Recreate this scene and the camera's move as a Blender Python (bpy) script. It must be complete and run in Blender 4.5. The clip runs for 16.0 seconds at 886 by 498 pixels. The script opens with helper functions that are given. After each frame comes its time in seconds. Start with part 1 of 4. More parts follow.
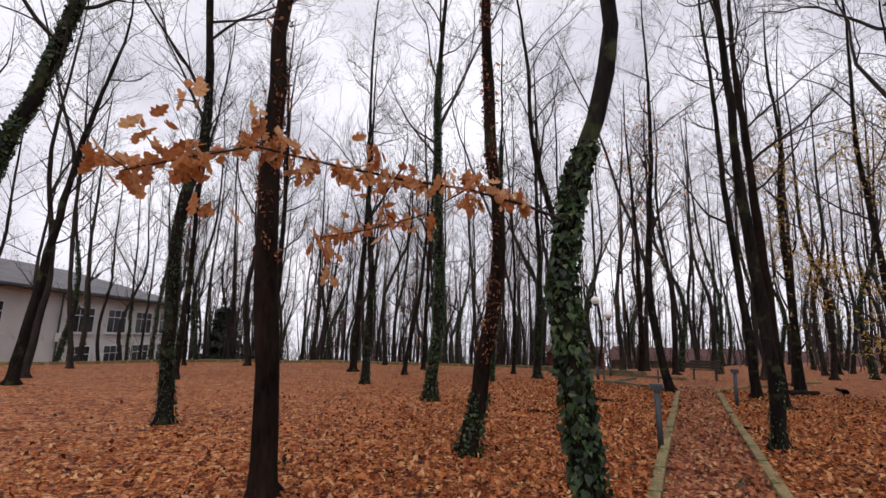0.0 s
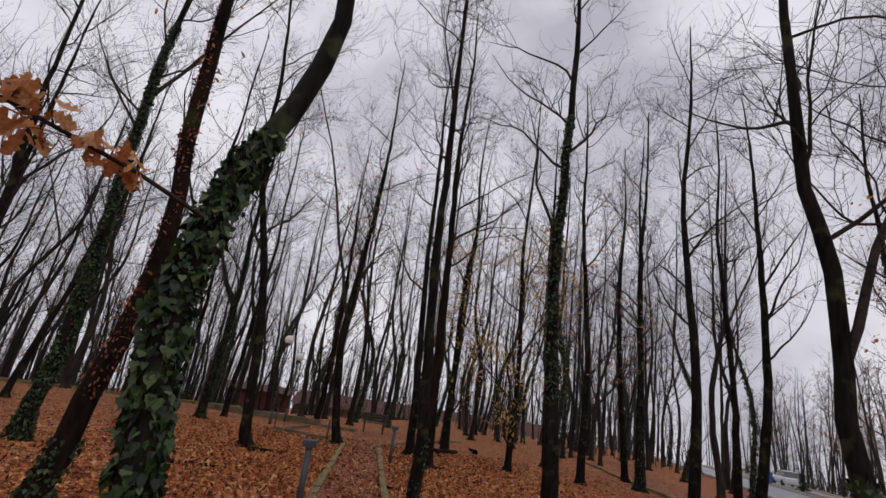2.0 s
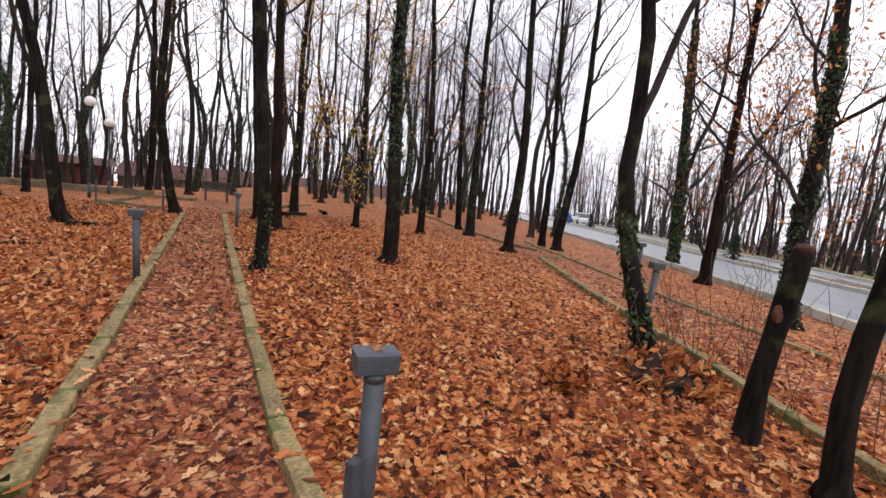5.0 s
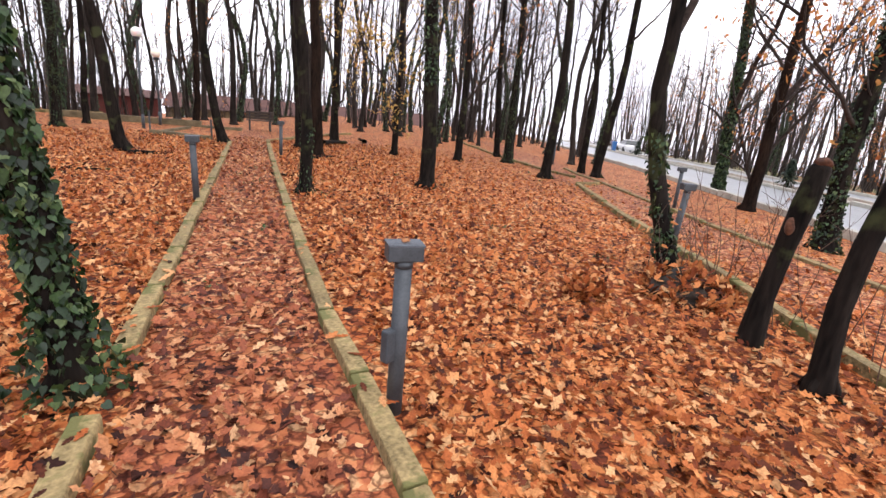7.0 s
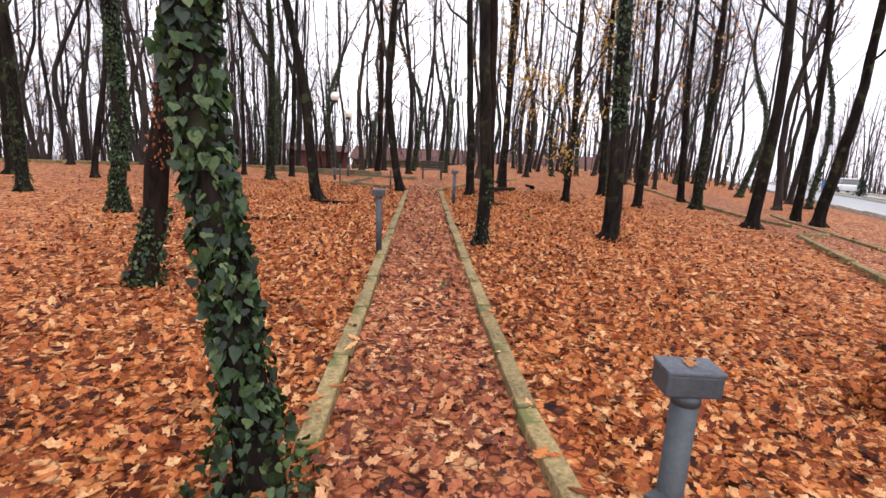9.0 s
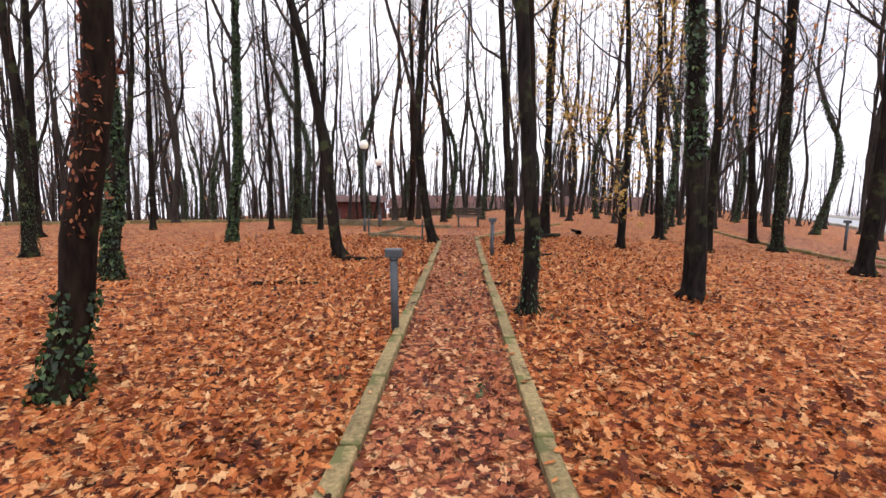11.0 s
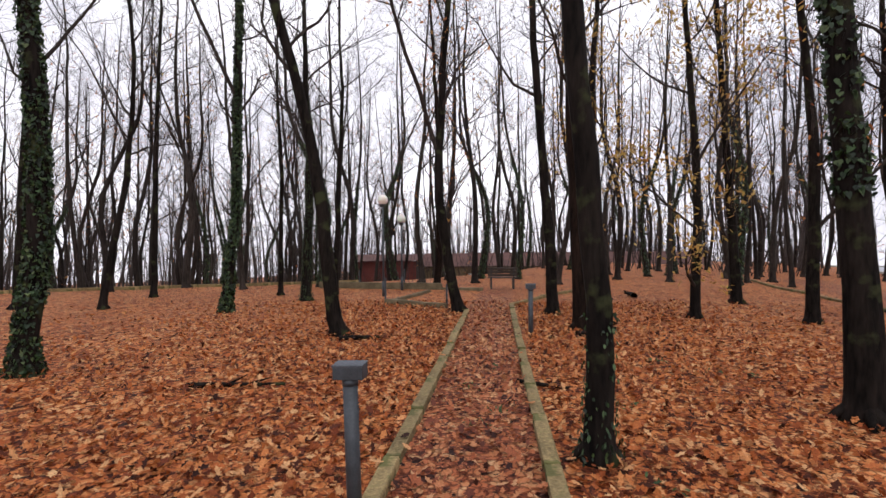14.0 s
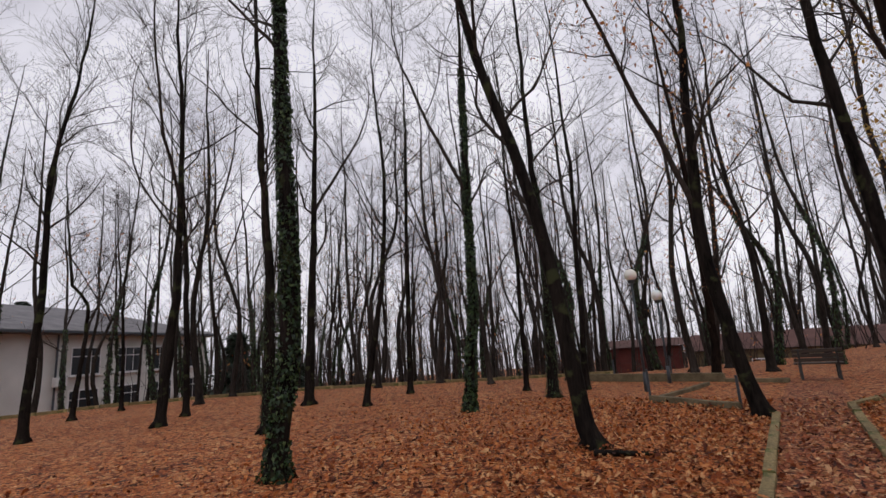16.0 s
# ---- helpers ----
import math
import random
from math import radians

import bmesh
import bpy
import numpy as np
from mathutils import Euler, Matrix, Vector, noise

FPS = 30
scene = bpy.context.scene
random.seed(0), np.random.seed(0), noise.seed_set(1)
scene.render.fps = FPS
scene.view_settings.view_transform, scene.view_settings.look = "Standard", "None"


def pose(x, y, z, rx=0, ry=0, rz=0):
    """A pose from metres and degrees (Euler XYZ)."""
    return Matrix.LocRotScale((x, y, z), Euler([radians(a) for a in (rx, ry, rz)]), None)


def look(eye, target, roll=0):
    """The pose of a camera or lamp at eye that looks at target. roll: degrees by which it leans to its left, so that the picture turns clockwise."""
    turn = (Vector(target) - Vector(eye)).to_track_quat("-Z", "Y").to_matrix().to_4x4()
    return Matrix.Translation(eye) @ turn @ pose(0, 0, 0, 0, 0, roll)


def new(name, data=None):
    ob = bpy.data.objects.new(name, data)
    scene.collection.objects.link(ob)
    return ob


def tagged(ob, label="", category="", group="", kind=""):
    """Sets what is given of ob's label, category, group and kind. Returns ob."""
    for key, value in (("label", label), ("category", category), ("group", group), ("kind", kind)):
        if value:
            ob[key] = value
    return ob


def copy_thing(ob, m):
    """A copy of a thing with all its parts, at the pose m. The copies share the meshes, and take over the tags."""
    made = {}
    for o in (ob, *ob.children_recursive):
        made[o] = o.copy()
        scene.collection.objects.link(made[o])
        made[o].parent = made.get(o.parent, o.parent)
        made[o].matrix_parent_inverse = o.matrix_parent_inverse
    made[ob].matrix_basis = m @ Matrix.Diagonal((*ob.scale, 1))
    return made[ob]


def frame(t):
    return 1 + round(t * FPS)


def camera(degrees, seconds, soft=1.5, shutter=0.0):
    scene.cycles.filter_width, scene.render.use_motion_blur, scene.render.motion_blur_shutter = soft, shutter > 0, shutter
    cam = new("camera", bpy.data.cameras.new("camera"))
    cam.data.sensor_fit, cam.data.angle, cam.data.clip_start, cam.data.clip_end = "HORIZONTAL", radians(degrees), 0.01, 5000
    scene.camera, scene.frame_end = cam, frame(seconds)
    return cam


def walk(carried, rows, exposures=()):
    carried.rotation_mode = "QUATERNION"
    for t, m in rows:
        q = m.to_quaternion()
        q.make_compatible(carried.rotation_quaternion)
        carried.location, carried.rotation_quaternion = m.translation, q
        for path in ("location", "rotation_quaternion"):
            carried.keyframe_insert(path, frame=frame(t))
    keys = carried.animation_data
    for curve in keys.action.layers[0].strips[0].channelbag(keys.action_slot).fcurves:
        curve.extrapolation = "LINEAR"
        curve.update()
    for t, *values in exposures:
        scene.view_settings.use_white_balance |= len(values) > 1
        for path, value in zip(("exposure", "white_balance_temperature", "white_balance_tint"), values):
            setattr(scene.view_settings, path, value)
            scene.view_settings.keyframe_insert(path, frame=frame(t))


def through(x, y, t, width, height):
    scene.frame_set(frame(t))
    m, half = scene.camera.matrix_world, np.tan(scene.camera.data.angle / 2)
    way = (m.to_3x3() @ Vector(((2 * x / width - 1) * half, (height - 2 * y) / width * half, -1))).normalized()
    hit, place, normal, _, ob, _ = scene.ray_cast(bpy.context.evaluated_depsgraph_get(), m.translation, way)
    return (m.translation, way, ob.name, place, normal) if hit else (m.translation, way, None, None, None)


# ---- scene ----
cam = camera(85.0, 16.0)
ROWS = [
    (0.0, -0.225, -0.163, 1.518, 100.32, -1.31, -1.37),
    (0.5, -0.046, 0.010, 1.569, 102.18, -2.97, -11.93),
    (1.0, 0.119, 0.132, 1.544, 104.02, -4.88, -17.40),
    (1.5, 0.306, 0.227, 1.575, 106.18, -6.78, -24.51),
    (2.0, 0.389, 0.475, 1.618, 107.79, -8.17, -35.87),
    (2.5, 0.421, 0.547, 1.621, 105.51, -6.69, -43.12),
    (3.0, 0.467, 0.594, 1.632, 101.71, -6.90, -45.79),
    (3.5, 0.476, 0.588, 1.634, 96.87, -6.78, -48.32),
    (4.0, 0.495, 0.549, 1.626, 91.19, -6.13, -50.73),
    (4.5, 0.524, 0.511, 1.607, 86.20, -5.95, -52.09),
    (4.7, 0.529, 0.490, 1.600, 84.63, -5.89, -52.53),
    (6.8, 0.412, 0.175, 1.523, 74.54, -5.16, -50.86),
    (7.0, 0.315, 0.152, 1.537, 74.05, -5.16, -48.33),
    (7.5, 0.211, 0.236, 1.509, 73.47, -5.42, -41.12),
    (8.0, 0.267, 0.421, 1.505, 74.52, -4.39, -33.97),
    (8.5, 0.299, 0.667, 1.534, 75.77, -5.39, -30.78),
    (9.0, 0.497, 0.911, 1.556, 77.80, -2.79, -30.03),
    (9.5, 0.743, 1.201, 1.544, 79.91, -2.12, -28.64),
    (9.7, 0.800, 1.367, 1.530, 80.77, -2.72, -29.33),
    (11.8, 1.706, 2.738, 1.539, 83.81, -0.42, -22.82),
    (12.0, 1.776, 2.855, 1.540, 83.98, -0.87, -22.69),
    (12.5, 1.969, 3.207, 1.552, 85.50, -0.66, -23.63),
    (13.0, 2.191, 3.564, 1.560, 87.02, -0.46, -23.67),
    (13.5, 2.348, 3.895, 1.593, 87.65, -0.55, -23.56),
    (14.0, 2.549, 4.261, 1.572, 89.81, 0.58, -21.40),
    (14.5, 2.655, 4.594, 1.563, 92.77, 1.78, -15.87),
    (15.0, 2.780, 4.924, 1.564, 96.63, 2.66, -8.46),
    (15.5, 2.843, 5.287, 1.564, 99.80, 3.49, -0.30),
    (16.0, 2.885, 5.644, 1.553, 101.32, 3.80, 7.36),
]
EXPOSURES = [(0.0, -0.06), (0.5, -0.24), (1.5, -0.4), (2.5, -0.6), (3.0, -0.64), (3.5, -0.42), (4.0, -0.06), (4.5, 0.34), (7.0, 1.22), (9.0, 1.14), (12.0, 0.86), (13.5, 0.54), (14.5, 0.24), (15.2, -0.06), (16.0, -0.3)]
walk(cam, [(t, pose(x, y, z, rx, ry, rz)) for t, x, y, z, rx, ry, rz in ROWS], EXPOSURES)

# ---------------------------------------------------------------- light: an overcast winter sky
world = bpy.data.worlds.new("overcast_sky")
scene.world = world
world.use_nodes = True
wn, wl = world.node_tree.nodes, world.node_tree.links
background = wn["Background"]
sky = wn.new("ShaderNodeTexSky")
sky.sky_type, sky.sun_disc = "NISHITA", False
sky.sun_elevation, sky.sun_rotation = radians(32), radians(200)
sky.air_density, sky.dust_density = 1.0, 4.0
grey = wn.new("ShaderNodeHueSaturation")
grey.inputs["Saturation"].default_value = 0.15
wcoord, wnoise, wramp, wmix = (wn.new("ShaderNode" + k) for k in ("TexCoord", "TexNoise", "ValToRGB", "MixRGB"))
wnoise.inputs["Scale"].default_value, wnoise.inputs["Detail"].default_value = 3.2, 7
wnoise.inputs["Distortion"].default_value = 0.6
wramp.color_ramp.elements[0].position, wramp.color_ramp.elements[0].color = 0.33, (6.6, 6.45, 7.5, 1)
wramp.color_ramp.elements[1].position, wramp.color_ramp.elements[1].color = 0.68, (13.0, 12.7, 13.7, 1)
wmix.inputs["Fac"].default_value = 0.85
wl.new(wcoord.outputs["Generated"], wnoise.inputs["Vector"])
wl.new(wnoise.outputs["Fac"], wramp.inputs["Fac"])
wl.new(sky.outputs["Color"], grey.inputs["Color"])
wl.new(grey.outputs["Color"], wmix.inputs["Color1"])
wl.new(wramp.outputs["Color"], wmix.inputs["Color2"])
wl.new(wmix.outputs["Color"], background.inputs["Color"])
background.inputs["Strength"].default_value = 0.11

sun = new("sun", bpy.data.lights.new("sun", "SUN"))
sun.data.energy, sun.data.angle, sun.data.color = 0.5, radians(40), (1.0, 0.97, 0.93)
sun.matrix_world = look((0, 0, 30), (-6, 14, 0))

# ---------------------------------------------------------------- materials
def material(name, dark, light, scale=6.0, rough=0.8, bump=0.3, fine=60.0, metal=0.0, stretch=(1, 1, 1), spec=0.4, stain=None, vary=0.0):
    """Two scales of noise mix two colours; the finer one also makes the relief."""
    m = bpy.data.materials.new(name)
    m.use_nodes = True
    n, l = m.node_tree.nodes, m.node_tree.links
    b = n["Principled BSDF"]
    b.inputs["Roughness"].default_value, b.inputs["Metallic"].default_value = rough, metal
    b.inputs["Specular IOR Level"].default_value = spec
    coord, mapping = n.new("ShaderNodeTexCoord"), n.new("ShaderNodeMapping")
    mapping.inputs["Scale"].default_value = stretch
    big, small, ramp, bmp = (n.new("ShaderNode" + k) for k in ("TexNoise", "TexNoise", "ValToRGB", "Bump"))
    big.inputs["Scale"].default_value, big.inputs["Detail"].default_value = scale, 5
    small.inputs["Scale"].default_value, small.inputs["Detail"].default_value = fine, 6
    l.new(coord.outputs["Object"], mapping.inputs["Vector"])
    l.new(mapping.outputs["Vector"], big.inputs["Vector"])
    l.new(mapping.outputs["Vector"], small.inputs["Vector"])
    add = n.new("ShaderNodeMath")
    add.operation = "MULTIPLY_ADD"
    add.inputs[1].default_value = 0.45
    l.new(small.outputs["Fac"], add.inputs[0])
    half = n.new("ShaderNodeMath")
    half.operation = "MULTIPLY"
    half.inputs[1].default_value = 0.55
    l.new(big.outputs["Fac"], half.inputs[0])
    l.new(half.outputs[0], add.inputs[2])
    ramp.color_ramp.elements[0].position, ramp.color_ramp.elements[0].color = 0.36, (*dark, 1)
    ramp.color_ramp.elements[1].position, ramp.color_ramp.elements[1].color = 0.64, (*light, 1)
    l.new(add.outputs[0], ramp.inputs["Fac"])
    colour = ramp.outputs["Color"]
    if stain:
        spot, cut, mix = (n.new("ShaderNode" + k) for k in ("TexNoise", "ValToRGB", "MixRGB"))
        spot.inputs["Scale"].default_value, spot.inputs["Detail"].default_value = stain[1], 8
        cut.color_ramp.elements[0].position, cut.color_ramp.elements[1].position = stain[2], stain[2] + 0.08
        l.new(coord.outputs["Object"], spot.inputs["Vector"])
        l.new(spot.outputs["Fac"], cut.inputs["Fac"])
        l.new(cut.outputs["Color"], mix.inputs["Fac"])
        l.new(colour, mix.inputs["Color1"])
        mix.inputs["Color2"].default_value = (*stain[0], 1)
        colour = mix.outputs["Color"]
    if vary:
        info, hsv, rng = n.new("ShaderNodeObjectInfo"), n.new("ShaderNodeHueSaturation"), n.new("ShaderNodeMapRange")
        rng.inputs["To Min"].default_value, rng.inputs["To Max"].default_value = 1 - vary, 1 + vary
        l.new(info.outputs["Random"], rng.inputs["Value"])
        l.new(rng.outputs["Result"], hsv.inputs["Value"])
        l.new(colour, hsv.inputs["Color"])
        colour = hsv.outputs["Color"]
    l.new(colour, b.inputs["Base Color"])
    bmp.inputs["Strength"].default_value, bmp.inputs["Distance"].default_value = bump, 0.02
    l.new(add.outputs[0], bmp.inputs["Height"])
    l.new(bmp.outputs["Normal"], b.inputs["Normal"])
    return m


def leaf_material(name, stops, rough=0.6, through=0.25, spec=0.3):
    """Each leaf, an island of its mesh, takes its own colour from the stops."""
    m = bpy.data.materials.new(name)
    m.use_nodes = True
    n, l = m.node_tree.nodes, m.node_tree.links
    b = n["Principled BSDF"]
    b.inputs["Roughness"].default_value, b.inputs["Specular IOR Level"].default_value = rough, spec
    geo, ramp, noi, mix, coord = (n.new("ShaderNode" + k) for k in ("NewGeometry", "ValToRGB", "TexNoise", "MixRGB", "TexCoord"))
    while len(ramp.color_ramp.elements) < len(stops):
        ramp.color_ramp.elements.new(0.5)
    for e, (p, c) in zip(ramp.color_ramp.elements, stops):
        e.position, e.color = p, (*c, 1)
    l.new(geo.outputs["Random Per Island"], ramp.inputs["Fac"])
    noi.inputs["Scale"].default_value, noi.inputs["Detail"].default_value = 75, 5
    l.new(coord.outputs["Object"], noi.inputs["Vector"])
    mix.blend_type = "MULTIPLY"
    mix.inputs["Fac"].default_value = 0.75
    l.new(ramp.outputs["Color"], mix.inputs["Color1"])
    wide = n.new("ShaderNodeValToRGB")
    wide.color_ramp.elements[0].position, wide.color_ramp.elements[0].color = 0.3, (0.45, 0.4, 0.4, 1)
    wide.color_ramp.elements[1].position = 0.62
    l.new(noi.outputs["Fac"], wide.inputs["Fac"])
    l.new(wide.outputs["Color"], mix.inputs["Color2"])
    l.new(mix.outputs["Color"], b.inputs["Base Color"])
    if through:
        out, tr, ms = n["Material Output"], n.new("ShaderNodeBsdfTranslucent"), n.new("ShaderNodeMixShader")
        ms.inputs["Fac"].default_value = through
        l.new(mix.outputs["Color"], tr.inputs["Color"])
        l.new(b.outputs["BSDF"], ms.inputs[1])
        l.new(tr.outputs["BSDF"], ms.inputs[2])
        l.new(ms.outputs["Shader"], out.inputs["Surface"])
    return m


LITTER = [(0.0, (0.022, 0.008, 0.006)), (0.2, (0.18, 0.042, 0.015)), (0.45, (0.45, 0.130, 0.038)), (0.74, (0.60, 0.235, 0.078)), (1.0, (0.70, 0.42, 0.20))]
TRODDEN = [(0.0, (0.024, 0.010, 0.009)), (0.2, (0.17, 0.046, 0.025)), (0.48, (0.39, 0.122, 0.052)), (0.76, (0.51, 0.21, 0.090)), (1.0, (0.64, 0.39, 0.20))]


def litter_material(name, stops):
    """A bed of fallen leaves: ragged cells, each with its own colour, at two sizes."""
    m = bpy.data.materials.new(name)
    m.use_nodes = True
    n, l = m.node_tree.nodes, m.node_tree.links
    b = n["Principled BSDF"]
    b.inputs["Roughness"].default_value, b.inputs["Specular IOR Level"].default_value = 0.7, 0.14
    coord, warp, vadd = n.new("ShaderNodeTexCoord"), n.new("ShaderNodeTexNoise"), n.new("ShaderNodeMixRGB")
    warp.inputs["Scale"].default_value, warp.inputs["Detail"].default_value = 14, 3
    vadd.blend_type, vadd.inputs["Fac"].default_value = "ADD", 0.09
    l.new(coord.outputs["Object"], warp.inputs["Vector"])
    l.new(coord.outputs["Object"], vadd.inputs["Color1"])
    l.new(warp.outputs["Color"], vadd.inputs["Color2"])
    cells = []
    for scale in (11.0, 19.0):
        v = n.new("ShaderNodeTexVoronoi")
        v.inputs["Scale"].default_value = scale
        l.new(vadd.outputs["Color"], v.inputs["Vector"])
        cells.append(v)
    split, ramp = n.new("ShaderNodeSeparateColor"), n.new("ShaderNodeValToRGB")
    pick = n.new("ShaderNodeMixRGB")
    fine = n.new("ShaderNodeTexNoise")
    fine.inputs["Scale"].default_value, fine.inputs["Detail"].default_value = 7.0, 6
    sel = n.new("ShaderNodeValToRGB")
    sel.color_ramp.elements[0].position, sel.color_ramp.elements[1].position = 0.45, 0.55
    l.new(coord.outputs["Object"], fine.inputs["Vector"])
    l.new(fine.outputs["Fac"], sel.inputs["Fac"])
    l.new(sel.outputs["Color"], pick.inputs["Fac"])
    l.new(cells[0].outputs["Color"], pick.inputs["Color1"])
    l.new(cells[1].outputs["Color"], pick.inputs["Color2"])
    l.new(pick.outputs["Color"], split.inputs["Color"])
    while len(ramp.color_ramp.elements) < len(stops):
        ramp.color_ramp.elements.new(0.5)
    for e, (p, c) in zip(ramp.color_ramp.elements, stops):
        e.position, e.color = p, (*c, 1)
    l.new(split.outputs["Red"], ramp.inputs["Fac"])
    # broad patches of damp and faded leaves
    patch, pr, mul = n.new("ShaderNodeTexNoise"), n.new("ShaderNodeValToRGB"), n.new("ShaderNodeMixRGB")
    patch.inputs["Scale"].default_value, patch.inputs["Detail"].default_value = 0.55, 6
    pr.color_ramp.elements[0].position, pr.color_ramp.elements[0].color = 0.3, (0.78, 0.72, 0.70, 1)
    pr.color_ramp.elements[1].position, pr.color_ramp.elements[1].color = 0.62, (1, 1, 1, 1)
    mul.blend_type, mul.inputs["Fac"].default_value = "MULTIPLY", 1.0
    l.new(coord.outputs["Object"], patch.inputs["Vector"])
    l.new(patch.outputs["Fac"], pr.inputs["Fac"])
    l.new(ramp.outputs["Color"], mul.inputs["Color1"])
    l.new(pr.outputs["Color"], mul.inputs["Color2"])
    # shadow between the leaves, painted into the colour: cells darken towards their edges
    gap, cut, dark = n.new("ShaderNodeTexVoronoi"), n.new("ShaderNodeValToRGB"), n.new("ShaderNodeMixRGB")
    gap.feature = "DISTANCE_TO_EDGE"
    gap.inputs["Scale"].default_value = 13.0
    cut.color_ramp.elements[0].position, cut.color_ramp.elements[0].color = 0.03, (0.22, 0.17, 0.16, 1)
    cut.color_ramp.elements[1].position, cut.color_ramp.elements[1].color = 0.16, (1, 1, 1, 1)
    dark.blend_type, dark.inputs["Fac"].default_value = "MULTIPLY", 0.85
    l.new(vadd.outputs["Color"], gap.inputs["Vector"])
    l.new(gap.outputs["Distance"], cut.inputs["Fac"])
    l.new(mul.outputs["Color"], dark.inputs["Color1"])
    l.new(cut.outputs["Color"], dark.inputs["Color2"])
    l.new(dark.outputs["Color"], b.inputs["Base Color"])
    bmp, hgt = n.new("ShaderNodeBump"), n.new("ShaderNodeMixRGB")
    hgt.inputs["Fac"].default_value = 0.5
    l.new(split.outputs["Green"], hgt.inputs["Color1"])
    l.new(cells[1].outputs["Distance"], hgt.inputs["Color2"])
    bmp.inputs["Strength"].default_value, bmp.inputs["Distance"].default_value = 0.6, 0.03
    l.new(hgt.outputs["Color"], bmp.inputs["Height"])
    l.new(bmp.outputs["Normal"], b.inputs["Normal"])
    return m


M_LITTER = litter_material("leaf_litter", LITTER)
M_TRODDEN = litter_material("trodden_litter", TRODDEN)
M_FALLEN = leaf_material("fallen_oak_leaf", LITTER, through=0.12, spec=0.14)
M_FALLEN_PATH = leaf_material("trodden_oak_leaf", TRODDEN, through=0.1, spec=0.2)
M_ORANGE = leaf_material("dry_orange_leaf", [(0.0, (0.30, 0.09, 0.03)), (0.5, (0.52, 0.19, 0.05)), (1.0, (0.66, 0.34, 0.10))], through=0.4)
M_BOUGH = leaf_material("hanging_oak_leaf", [(0.0, (0.34, 0.11, 0.04)), (0.5, (0.60, 0.25, 0.09)), (1.0, (0.74, 0.44, 0.22))], through=0.45)
M_YELLOW = leaf_material("yellowed_leaf", [(0.0, (0.36, 0.20, 0.05)), (0.6, (0.58, 0.42, 0.11)), (1.0, (0.62, 0.30, 0.08))], through=0.4)
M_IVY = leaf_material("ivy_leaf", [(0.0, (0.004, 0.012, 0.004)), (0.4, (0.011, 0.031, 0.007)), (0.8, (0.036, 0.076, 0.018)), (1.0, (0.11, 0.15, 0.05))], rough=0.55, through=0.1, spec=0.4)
M_CREEPER = leaf_material("red_creeper_leaf", [(0.0, (0.05, 0.012, 0.008)), (0.5, (0.20, 0.055, 0.025)), (1.0, (0.50, 0.22, 0.10))], through=0.2)
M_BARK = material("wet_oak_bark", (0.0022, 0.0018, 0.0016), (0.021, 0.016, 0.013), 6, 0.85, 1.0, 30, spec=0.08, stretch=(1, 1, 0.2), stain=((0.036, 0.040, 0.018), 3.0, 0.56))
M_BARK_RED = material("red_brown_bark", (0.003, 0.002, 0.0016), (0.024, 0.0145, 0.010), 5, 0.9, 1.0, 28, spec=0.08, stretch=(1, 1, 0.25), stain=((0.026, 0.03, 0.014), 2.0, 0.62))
# these two barks are paler with distance: the air's haze put into their colour
M_BARK_FAR = material("hazed_bark", (0.011, 0.009, 0.008), (0.046, 0.037, 0.031), 3, 0.9, 0.5, 20, spec=0.12, stretch=(1, 1, 0.25), vary=0.3)
M_BARK_DEEP = material("hazed_deep_bark", (0.026, 0.021, 0.020), (0.085, 0.070, 0.062), 3, 0.9, 0.4, 20, spec=0.1, stretch=(1, 1, 0.3))
M_TWIG = material("twig_bark", (0.016, 0.012, 0.010), (0.055, 0.042, 0.036), 8, 0.85, 0.2, 30, spec=0.12)
M_KERB = material("mossy_concrete", (0.10, 0.072, 0.030), (0.36, 0.265, 0.12), 4, 0.9, 1.0, 42, stain=((0.105, 0.10, 0.032), 5.0, 0.52), vary=0.15)
M_STEEL = material("grey_painted_steel", (0.028, 0.034, 0.040), (0.055, 0.063, 0.072), 9, 0.5, 0.12, 70, stain=((0.12, 0.10, 0.08), 9.0, 0.70))
M_LID = material("weathered_lid", (0.04, 0.047, 0.057), (0.10, 0.112, 0.13), 12, 0.6, 0.25, 60)
M_ASPHALT = material("wet_asphalt", (0.16, 0.17, 0.18), (0.24, 0.25, 0.26), 1.2, 0.35, 0.15, 120, spec=0.5)
M_ROADKERB = material("pale_kerb", (0.30, 0.29, 0.24), (0.5, 0.48, 0.42), 3, 0.85, 0.3, 50)
M_GRASS = material("worn_grass", (0.055, 0.065, 0.02), (0.20, 0.15, 0.055), 1.5, 0.9, 0.6, 30)
M_PLASTER = material("white_plaster", (0.58, 0.58, 0.55), (0.74, 0.74, 0.71), 0.6, 0.9, 0.1, 40, stain=((0.46, 0.46, 0.43), 0.9, 0.66))
M_ROOF = material("grey_roof_tile", (0.10, 0.095, 0.10), (0.19, 0.18, 0.185), 1.2, 0.85, 0.5, 20)
M_FRAME = material("white_window_frame", (0.7, 0.7, 0.7), (0.82, 0.82, 0.82), 4, 0.5, 0.05, 30)
M_BRICK = material("red_cladding", (0.06, 0.012, 0.010), (0.12, 0.03, 0.024), 1.0, 0.8, 0.3, 25)
M_REDROOF = material("red_roof_tile", (0.055, 0.022, 0.018), (0.11, 0.048, 0.038), 1.0, 0.85, 0.5, 20)
M_DARK = material("dark_recess", (0.012, 0.012, 0.013), (0.03, 0.03, 0.03), 3, 0.9, 0.1, 30)
